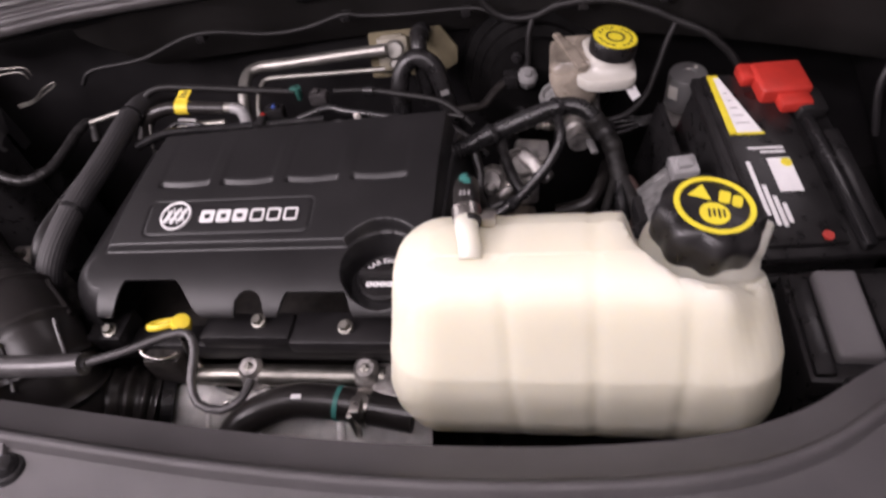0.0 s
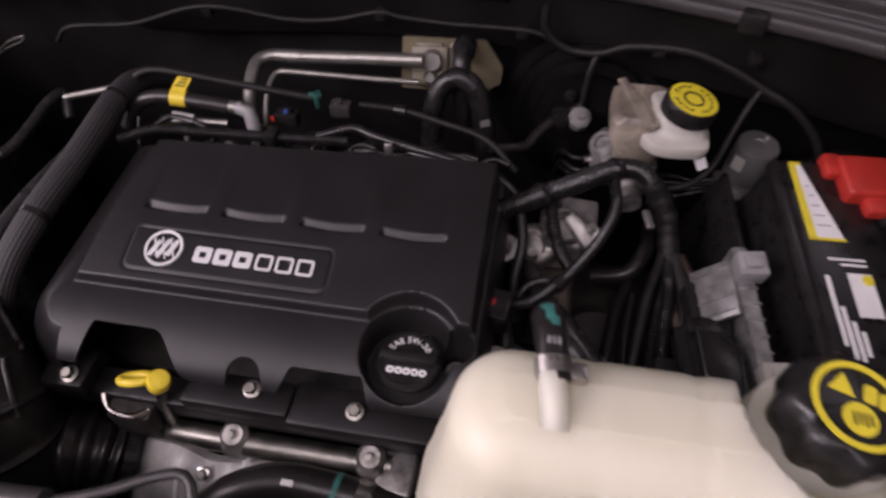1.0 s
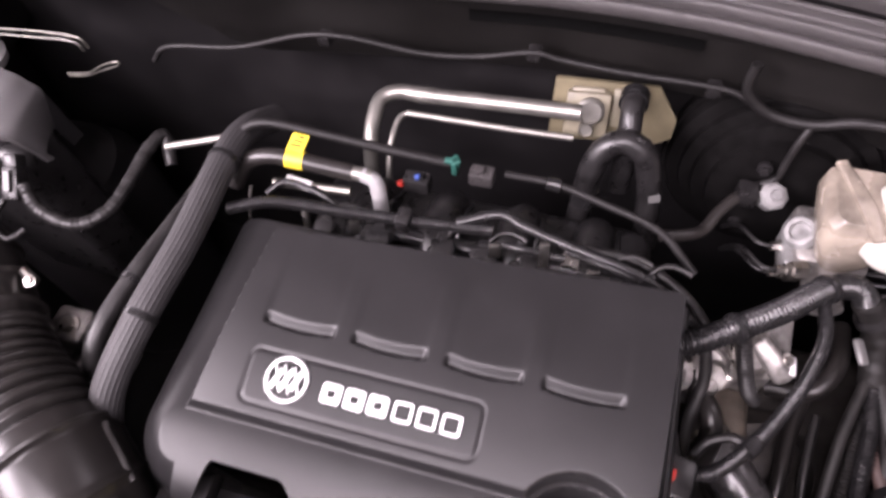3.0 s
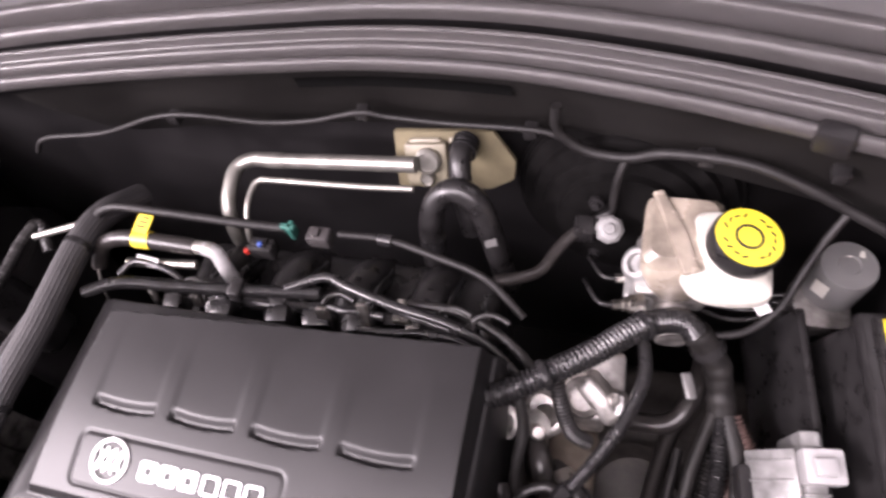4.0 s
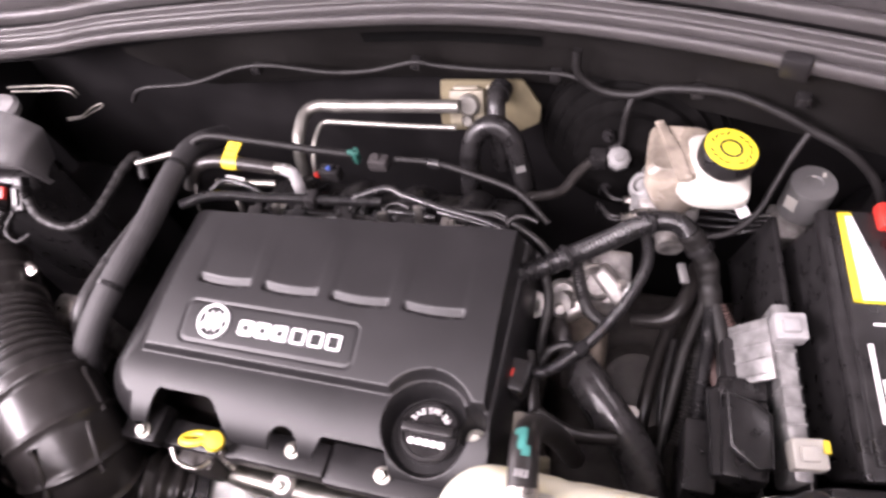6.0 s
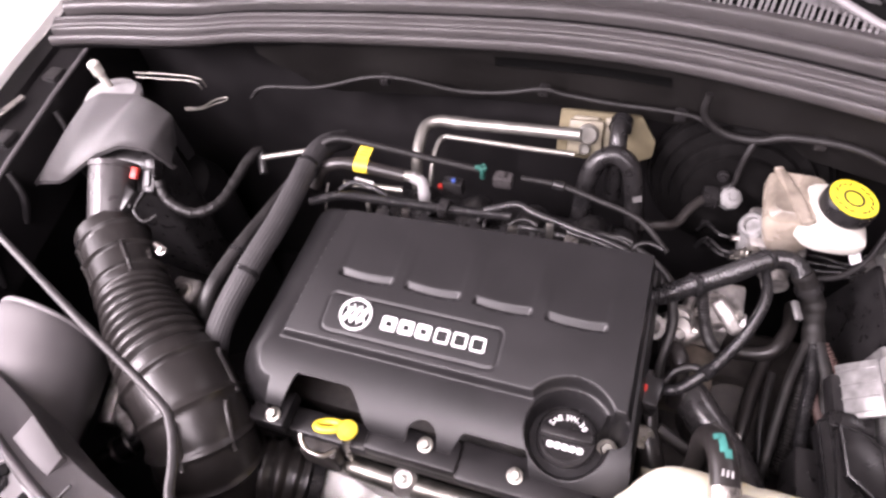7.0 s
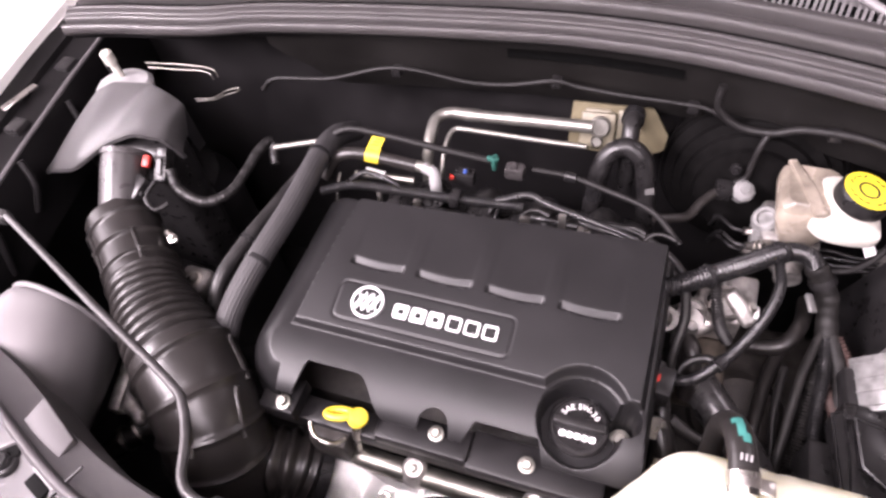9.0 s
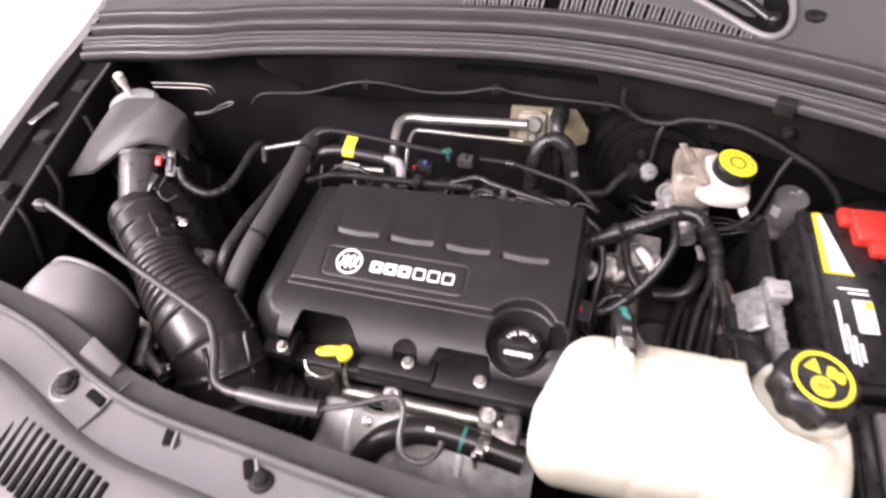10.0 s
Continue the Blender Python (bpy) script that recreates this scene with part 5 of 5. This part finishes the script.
part("white_label", moved(rbox(-0.014, -0.005, 0, 0.014, 0.005, 0.001, 0), pose(-0.186, 0.152, 0.884, 20, 0, -6)), CLEARGREY, purge)

vac = thing("vacuum_line", "thin black vacuum line with a green clip", "hose", (-0.1, 0.2, 0.89))
part("line", tube([(-0.285, 0.165, 0.86), (-0.262, 0.185, 0.898), (-0.235, 0.196, 0.912), (-0.18, 0.200, 0.906), (-0.10, 0.205, 0.892), (-0.045, 0.210, 0.882)], 0.0050), WIRE, vac)
part("green_clip", join(rbox(-0.043, 0.204, 0.870, -0.037, 0.216, 0.890, 0.0015), rbox(-0.050, 0.206, 0.884, -0.034, 0.212, 0.890, 0.0015)), GREEN, vac, "green plastic clip")
part("solenoid", join(rbox(-0.026, 0.202, 0.860, 0.000, 0.220, 0.878, 0.004), rbox(-0.020, 0.206, 0.876, -0.010, 0.216, 0.882, 0.002)), SMOKE, vac, "dark grey solenoid")
part("link_line", tube([(0.010, 0.213, 0.876), (0.06, 0.215, 0.872), (0.11, 0.205, 0.868), (0.165, 0.19, 0.862), (0.205, 0.165, 0.84)], 0.0040), WIRE, vac)
part("joint", stick((0.052, 0.2148, 0.8725), (0.066, 0.2142, 0.8715), 0.0068), GLOSSY, vac)
plug3 = thing("sensor_plug", "small black plug with red and blue wires", "connector", (-0.09, 0.19, 0.86))
part("plug_body", join(rbox(-0.092, 0.188, 0.848, -0.064, 0.205, 0.868, 0.003), rbox(-0.086, 0.192, 0.866, -0.070, 0.202, 0.871, 0.0015)), PLASTIC, plug3)
part("red_lock", rbox(-0.097, 0.186, 0.858, -0.090, 0.192, 0.865, 0.002), RED, plug3)
part("blue_lock", rbox(-0.079, 0.191, 0.868, -0.073, 0.197, 0.8735, 0.002), BLUE, plug3)

loom2 = thing("injector_harness", "corrugated black injector wiring along the rear of the cover", "wiring", (0, 0.13, 0.88))
part("conduit", corrugated([(-0.245, 0.110, 0.880), (-0.20, 0.122, 0.889), (-0.13, 0.128, 0.887), (-0.07, 0.134, 0.884), (0.015, 0.144, 0.880)], 0.0060, 0.0034, 0.0007), GLOSSY, loom2)
part("cable", tube([(-0.02, 0.142, 0.885), (0.018, 0.158, 0.888), (0.040, 0.152, 0.886), (0.09, 0.140, 0.884), (0.145, 0.132, 0.876), (0.182, 0.122, 0.862), (0.21, 0.105, 0.845)], 0.0048), GLOSSY, loom2)
part("cable", tube([(0.10, 0.150, 0.87), (0.15, 0.15, 0.865), (0.195, 0.135, 0.85), (0.225, 0.115, 0.83)], 0.005), HARNESS, loom2)
part("clip", rbox(-0.076, 0.124, 0.876, -0.062, 0.144, 0.894, 0.003), PLASTIC, loom2)
for x, y, z, w, h in ((-0.168, 0.121, 0.874, 0.003, 0.016), (-0.118, 0.123, 0.872, 0.005, 0.008), (0.020, 0.128, 0.872, 0.006, 0.007), (0.066, 0.126, 0.876, 0.0045, 0.020), (0.112, 0.124, 0.870, 0.006, 0.006)):
    part("metal_clip", moved(rbox(-w, -0.003, -h, w, 0.003, h, 0.0012), pose(x, y, z, -20, 0, 8)), STEEL, loom2)
for pts in ([(0.028, 0.132, 0.878), (0.045, 0.128, 0.884), (0.058, 0.131, 0.879), (0.085, 0.129, 0.880)], [(0.085, 0.140, 0.876), (0.12, 0.132, 0.878), (0.15, 0.128, 0.872), (0.17, 0.130, 0.86)], [(-0.215, 0.135, 0.88), (-0.20, 0.150, 0.884), (-0.165, 0.148, 0.88), (-0.14, 0.140, 0.868)]):
    part("lead", tube(pts, 0.0036), GLOSSY, loom2)
part("wire_hook", tube([(-0.222, 0.128, 0.90), (-0.226, 0.118, 0.88), (-0.228, 0.105, 0.85)], 0.0016), STEEL, loom2)

# ---- wiring on the cowl ----
wire = thing("cowl_harness", "thin black cable clipped along the cowl", "wiring", (0.1, 0.3, 0.93))
part("cable", tube([(-0.430, 0.288, 0.872), (-0.404, 0.294, 0.892), (-0.318, 0.304, 0.898), (-0.236, 0.312, 0.922), (-0.185, 0.317, 0.924), (-0.110, 0.324, 0.910), (-0.050, 0.328, 0.912),
                    (0.010, 0.332, 0.925), (0.040, 0.333, 0.920), (0.104, 0.330, 0.918), (0.170, 0.327, 0.920), (0.212, 0.324, 0.918), (0.245, 0.318, 0.902), (0.29, 0.312, 0.902)], 0.0034), WIRE, wire)
part("cable", tube([(0.217, 0.324, 0.958), (0.218, 0.320, 0.928), (0.245, 0.315, 0.907), (0.285, 0.309, 0.908), (0.318, 0.304, 0.924), (0.379, 0.292, 0.932), (0.427, 0.279, 0.923), (0.467, 0.268, 0.907), (0.502, 0.257, 0.893), (0.534, 0.248, 0.864), (0.551, 0.240, 0.835)], 0.0052), WIRE, wire)
part("drop_cable", tube([(0.283, 0.309, 0.907), (0.277, 0.300, 0.890), (0.274, 0.294, 0.865), (0.272, 0.29, 0.845), (0.255, 0.285, 0.835)], 0.0042), WIRE, wire)
part("drop_cable", tube([(0.465, 0.268, 0.907), (0.452, 0.252, 0.885), (0.440, 0.232, 0.86), (0.425, 0.205, 0.84), (0.400, 0.185, 0.828), (0.37, 0.178, 0.825)], 0.0038), WIRE, wire)
for x, y, z in ((-0.212, 0.316, 0.920), (0.012, 0.335, 0.922), (0.190, 0.328, 0.916), (0.350, 0.300, 0.926), (0.452, 0.285, 0.935)):
    part("clip", rbox(x - 0.007, y - 0.006, z - 0.008, x + 0.007, y + 0.010, z + 0.004, 0.002), PLASTIC, wire)

# ---- left side: duct, hoses, strut cover ----
duct = thing("intake_duct", "black ribbed rubber air intake duct with bellows", "air duct", (-0.3, -0.14, 0.8))
line = spline([(-0.500, 0.006, 0.864), (-0.471, -0.016, 0.860), (-0.435, -0.049, 0.853), (-0.384, -0.095, 0.850), (-0.330, -0.134, 0.846), (-0.298, -0.157, 0.838), (-0.272, -0.180, 0.824), (-0.256, -0.203, 0.795), (-0.252, -0.218, 0.755), (-0.250, -0.226, 0.70)], 0.0015)


def duct_radius(s):
    r = 0.0435 + 0.0165 * smoothstep(0.08, 0.26, s)
    if 0.120 < s < 0.2320:
        r -= 0.0075 * math.exp(-(((s - 0.120) % 0.0140 - 0.0070) / 0.0027) ** 2)
    for q, h in ((0.022, 0.0035), (0.055, 0.0045), (0.092, 0.0045), (0.113, 0.0035), (0.246, 0.0045), (0.290, 0.0040), (0.322, 0.0040), (0.352, 0.0035)):
        r += h * math.exp(-((s - q) / 0.0022) ** 2)
    return r


part("bellows", sweep(line, duct_radius, 40), RUBBER, duct)


def duct_point(k, turn):
    """Point on the duct's skin: along the line, and round it from the top to the engine side."""
    d = (line[k + 1] - line[k - 1]).normalized()
    out = Vector((0, 0, 1))
    out = (out - d * out.dot(d)).normalized()
    side = d.cross(out)
    return line[k] + (out * math.cos(radians(turn)) - side * math.sin(radians(turn))) * (duct_radius(0.0015 * k) + 0.0006)


for k0, k1, turn in ((37, 76, 20), (15, 62, -62), (193, 215, -8), (193, 215, 45), (165, 193, 66)):
    part("long_rib", sweep([duct_point(k, turn) for k in range(k0, k1, 3)], 0.0030, 8), RUBBER, duct)
part("clamp", spun([(0.0435, -0.007), (0.0445, 0), (0.0435, 0.007)], (-0.487, -0.009, 0.858), (0.75, -0.65, -0.1), 36), GLOSSY, duct)
part("clamp_screw", join(stick((-0.418, 0.000, 0.872), (-0.398, -0.008, 0.875), 0.005), bolt((-0.400, -0.010, 0.878), (0.2, -0.4, 1), 0.005, 0.006)), STEEL, duct)
turbo = thing("turbo_inlet", "black ringed turbo inlet boot beside the engine", "air inlet", (-0.18, -0.19, 0.7))
part("inlet_ring", stick((-0.158, -0.187, 0.719), (-0.146, -0.184, 0.713), 0.0445, 32), GLOSSY, turbo)
part("boot", tube([(-0.240, -0.200, 0.715), (-0.215, -0.198, 0.735), (-0.185, -0.192, 0.735), (-0.150, -0.185, 0.715)], lambda s: 0.040 + 0.003 * math.sin(2 * math.pi * s / 0.012), 32, 0.0015), RUBBER, turbo)
maf = thing("air_meter_tube", "grey smooth air flow meter tube", "air tube", (-0.49, 0.03, 0.88))
part("tube", tube([(-0.516, 0.080, 0.912), (-0.510, 0.058, 0.900), (-0.500, 0.026, 0.880), (-0.490, -0.005, 0.860)], 0.030, 36), SMOKE, maf)
part("flange_ring", stick((-0.5165, 0.083, 0.9135), (-0.515, 0.077, 0.910), 0.0325, 36), SMOKE, maf)
part("sensor_body", moved(join(rbox(-0.010, -0.018, -0.010, 0.010, 0.014, 0.008, 0.003), rbox(-0.014, -0.010, -0.006, 0.014, -0.004, 0.004, 0.001, 1)), pose(-0.476, 0.044, 0.898, 25, 0, -20)), PLASTIC, maf)
part("plug", moved(join(rbox(-0.009, -0.020, -0.010, 0.009, 0.014, 0.010, 0.003), rbox(-0.007, 0.012, -0.008, 0.007, 0.026, 0.008, 0.002), rbox(-0.004, -0.012, 0.009, 0.004, 0.010, 0.013, 0.001, 1)), pose(-0.458, 0.078, 0.904, 35, 0, 12)), PLASTIC, maf)
part("red_lock", moved(rbox(-0.005, -0.004, 0.0, 0.005, 0.012, 0.008, 0.002), pose(-0.473, 0.070, 0.913, 30, 0, 5)), RED, maf, "red locking tab")
part("lead", tube([(-0.447, 0.076, 0.905), (-0.433, 0.062, 0.885), (-0.399, 0.061, 0.87), (-0.375, 0.086, 0.868), (-0.371, 0.128, 0.87), (-0.371, 0.162, 0.872), (-0.364, 0.187, 0.87), (-0.352, 0.164, 0.85)], lambda s: 0.0070 + 0.0003 * math.sin(420 * s) + 0.0003 * math.sin(1110 * s), 14, 0.0015), HARNESS, maf)
part("lead", tube([(-0.46, 0.057, 0.9), (-0.465, 0.034, 0.89), (-0.449, 0.025, 0.88), (-0.438, 0.039, 0.88)], 0.0034), HARNESS, maf)

dome = thing("air_filter_cover", "satin black plastic air filter cover with an arched front", "air filter housing", (-0.55, 0.12, 0.85))
back = [(-0.648, 0.150, 0.870), (-0.617, 0.165, 0.935), (-0.587, 0.176, 0.948), (-0.520, 0.177, 0.956), (-0.500, 0.181, 0.938), (-0.486, 0.184, 0.918), (-0.488, 0.166, 0.875)]
front = [(-0.682, 0.066, 0.858), (-0.655, 0.060, 0.876), (-0.607, 0.062, 0.887), (-0.567, 0.100, 0.908), (-0.531, 0.119, 0.917), (-0.490, 0.124, 0.912), (-0.470, 0.127, 0.880)]


def dense_line(pts, n=10):
    """Straight facets with the corners kept."""
    return [Vector(a).lerp(Vector(b), k / n) for a, b in zip(pts, pts[1:]) for k in range(n)] + [Vector(pts[-1])]


def eased(pts, times=3):
    for _ in range(times):
        pts = [pts[0]] + [(a + b * 2 + c) / 4 for a, b, c in zip(pts, pts[1:], pts[2:])] + [pts[-1]]
    return pts


fb, ff = eased(dense_line(back), 2), eased(dense_line(front), 3)
rings = [[a.lerp(b, u) + Vector((0, 0, 0.004 * math.sin(math.pi * u))) for a, b in zip(fb, ff)] for u in np.linspace(0, 1, 12)]
rings.append([p + Vector((0.001, -0.0035, -0.001)) for p in rings[-1]])
rings.append([p + Vector((0.001, -0.0045, -0.006)) for p in rings[-2]])
rings.append([p + Vector((0.002, 0.004, -0.009)) for p in rings[-3]])
part("cover_shell", shell(loft(rings, close=False), 0.003), DOME, dome)
part("inner_box", rbox(-0.635, 0.10, 0.62, -0.48, 0.165, 0.895, 0.02, 3), PLASTIC, dome)
part("back_panel", loft([fb, [Vector((p.x, p.y + 0.004, 0.84)) for p in fb]], close=False), COVER, dome)
strut = thing("strut_mount", "zinc strut top with a tall stud", "strut mount", (-0.64, 0.23, 0.86))
part("stud", spun([(0.006, -0.05), (0.006, 0.012), (0.0085, 0.013), (0.009, 0.030), (0.006, 0.033), (0, 0.033)], (-0.628, 0.225, 0.925), (-0.12, 0.0, 1), 12), WHITE, strut)
part("plate", spun([(0.040, -0.01), (0.042, 0), (0.036, 0.006), (0.012, 0.008), (0, 0.008)], (-0.615, 0.214, 0.908), (0, 0.1, 1), 32), CLEARGREY, strut)
for pts in ([(-0.593, 0.25, 0.925), (-0.535, 0.25, 0.931), (-0.485, 0.25, 0.933), (-0.471, 0.25, 0.929), (-0.469, 0.25, 0.918)],
            [(-0.593, 0.25, 0.917), (-0.54, 0.25, 0.921), (-0.494, 0.25, 0.925), (-0.481, 0.25, 0.921), (-0.479, 0.25, 0.912)],
            [(-0.53, 0.25, 0.867), (-0.496, 0.25, 0.875), (-0.464, 0.25, 0.894), (-0.44, 0.25, 0.903), (-0.445, 0.25, 0.896), (-0.473, 0.25, 0.883), (-0.497, 0.25, 0.871), (-0.53, 0.25, 0.863)]):
    solo("wire_clip", tube(pts, 0.0013), BOLT, "bright bent wire clip on the bay wall", "clip", group="wire clips")

for nm, pts, r, mt, lb in (
        ("engine_hose", [(-0.258, 0.245, 0.86), (-0.262, 0.200, 0.890), (-0.262, 0.150, 0.900), (-0.260, 0.060, 0.897), (-0.268, -0.020, 0.888), (-0.280, -0.085, 0.860), (-0.290, -0.125, 0.80)], 0.0150, BRAID, "thick sleeved black hose beside the engine cover"),
        ("engine_hose", [(-0.292, 0.150, 0.865), (-0.300, 0.085, 0.868), (-0.312, 0.020, 0.866), (-0.322, -0.040, 0.855), (-0.326, -0.075, 0.82)], 0.0098, HARNESS, "thin taped black hose beside the sleeved one")):
    h = thing(nm, lb, "hose", pts[0], "hoses beside the engine")
    part("hose", sweep(spline(pts), r, 44 if mt is BRAID else 16, 0.045 if mt is BRAID else 0.0), mt, h)
    for k in (2, 4):
        a, b = Vector(pts[k - 1]), Vector(pts[k])
        part("tie", stick(b + (a - b).normalized() * 0.003, b + (b - a).normalized() * 0.003, r * 1.09), GLOSSY, h)
rodp = thing("refrigerant_line", "short bright metal refrigerant line", "pipe", (-0.3, 0.19, 0.88))
part("line", tube([(-0.341, 0.163, 0.886), (-0.311, 0.173, 0.889), (-0.281, 0.183, 0.892)], 0.0040), PIPE, rodp)
mount = thing("engine_mount", "grey cast engine mount with a bolt", "engine mount", (-0.36, 0.0, 0.78))
part("arm", join(rbox(-0.412, -0.044, 0.70, -0.368, -0.004, 0.816, 0.008, 3), rbox(-0.392, -0.075, 0.71, -0.372, -0.04, 0.788, 0.006, 3)), ALU, mount)
part("mount_bolt", bolt((-0.386, -0.026, 0.816), (0, -0.2, 1), 0.009, 0.010), STEEL, mount)

# lower left box and prop rod
box = thing("air_intake_snorkel", "grey-black rounded plastic air intake snorkel", "air intake", (-0.47, -0.2, 0.8))
rings = []
for k in range(15):
    u = k / 14
    cy, cz = -0.135 - 0.150 * u, 0.845 + 0.012 * math.sin(math.pi * u) - 0.02 * u
    rx, rz = 0.060 + 0.012 * math.sin(math.pi * u), 0.072 + 0.006 * math.sin(math.pi * u)
    if k == 0:
        rx, rz = rx * 0.93, rz * 0.93
    cx = -0.486 + 0.020 * u
    rings.append([(cx + rx * math.copysign(abs(math.cos(a)) ** 0.75, math.cos(a)), cy, cz + rz * math.copysign(abs(math.sin(a)) ** 0.75, math.sin(a))) for a in np.linspace(0, 2 * math.pi, 36, endpoint=False)])
part("snorkel_shell", loft(rings), SNORKEL, box)
part("rim", tube([(-0.486 + 0.062 * math.cos(a), -0.137, 0.846 + 0.074 * math.sin(a)) for a in np.linspace(-0.3, math.pi + 0.3, 24)], 0.0035), PANEL, box)
prop = thing("bonnet_prop_rod", "black painted steel bonnet prop rod lying across the bay", "prop rod", (-0.2, -0.29, 0.97))
part("rod", tube([(-0.548, -0.078, 0.957), (-0.50, -0.098, 0.962), (-0.35, -0.162, 0.976), (-0.215, -0.218, 0.988), (-0.188, -0.236, 0.990), (-0.170, -0.262, 0.988), (-0.158, -0.288, 0.986), (-0.140, -0.300, 0.988), (-0.10, -0.303, 0.992), (-0.025, -0.303, 0.998)], 0.0043, 12), ROD, prop)
part("sleeve", tube([(-0.118, -0.302, 0.991), (-0.07, -0.304, 0.995), (-0.028, -0.303, 0.998)], 0.0085, 16), ROD, prop)
part("hook", tube([(-0.03, -0.303, 0.998), (0.0, -0.292, 0.998), (0.030, -0.277, 0.998), (0.044, -0.274, 0.996), (0.051, -0.284, 0.990), (0.052, -0.305, 0.980), (0.058, -0.318, 0.970), (0.075, -0.320, 0.965), (0.088, -0.310, 0.965), (0.092, -0.296, 0.968)], 0.0034, 12), ROD, prop)
part("eye_clip", rbox(-0.570, -0.085, 0.944, -0.548, -0.070, 0.961, 0.005, 3), ROD, prop)
lowrad = thing("lower_radiator_hose", "black radiator hose with a teal stripe and steel clamp", "hose", (0.05, -0.2, 0.7))
part("hose", tube([(-0.065, -0.250, 0.70), (-0.035, -0.222, 0.742), (0.015, -0.200, 0.757), (0.07, -0.198, 0.757), (0.16, -0.205, 0.745)], 0.019, 18), RUBBER, lowrad)
part("stripe", stick((0.076, -0.1985, 0.7566), (0.081, -0.1990, 0.7560), 0.0196, 20), TEAL, lowrad)
part("clamp", join(stick((0.098, -0.200, 0.754), (0.113, -0.202, 0.752), 0.0203, 20), rbox(0.100, -0.224, 0.765, 0.112, -0.204, 0.784, 0.003), rbox(0.096, -0.226, 0.730, 0.103, -0.218, 0.776, 0.002)), STEEL, lowrad)
part("print_mark", rbox(0.030, -0.206, 0.7750, 0.042, -0.200, 0.7772, 0.0005, 1), PRINT, lowrad)
bracket2 = thing("mount_bracket", "rough grey cast bracket below the intake duct", "bracket", (-0.43, -0.17, 0.68))
part("casting", join(moved(rbox(-0.030, -0.010, -0.02, 0.026, 0.010, 0.008, 0.006, 3), pose(-0.396, -0.193, 0.765, 10, 15, -28)), moved(rbox(-0.009, -0.02, -0.02, 0.010, 0.045, 0.006, 0.005), pose(-0.416, -0.187, 0.775, 10, 0, 12))), ALU, bracket2)
part("bracket_bolt", bolt((-0.368, -0.198, 0.772), (0, -0.3, 1), 0.006, 0.008), STEEL, bracket2)
clip2 = thing("hose_bracket", "small steel hose bracket low beside the snorkel", "bracket", (-0.47, -0.11, 0.72))
part("plate", moved(rbox(-0.012, -0.008, -0.002, 0.012, 0.008, 0.002, 0.001), pose(-0.475, -0.118, 0.735, 15, 10, -20)), STEEL, clip2)
part("arm", tube([(-0.475, -0.118, 0.735), (-0.465, -0.105, 0.72), (-0.46, -0.10, 0.68)], 0.004), STEEL, clip2)
lower = thing("lower_hose", "black lower hose with steel spring clamps", "hose", (-0.38, -0.2, 0.68))

part("hose", tube([(-0.423, -0.242, 0.72), (-0.396, -0.217, 0.735), (-0.376, -0.19, 0.735), (-0.364, -0.162, 0.71)], 0.0155), RUBBER, lower)
part("clamp", join(stick((-0.404, -0.225, 0.733), (-0.4, -0.221, 0.734), 0.0172), stick((-0.393, -0.212, 0.736), (-0.391, -0.209, 0.736), 0.0172)), STEEL, lower)
part("hook", tube([(-0.43, -0.15, 0.74), (-0.435, -0.16, 0.70), (-0.41, -0.185, 0.685), (-0.38, -0.19, 0.69)], 0.009), ALU, lower)
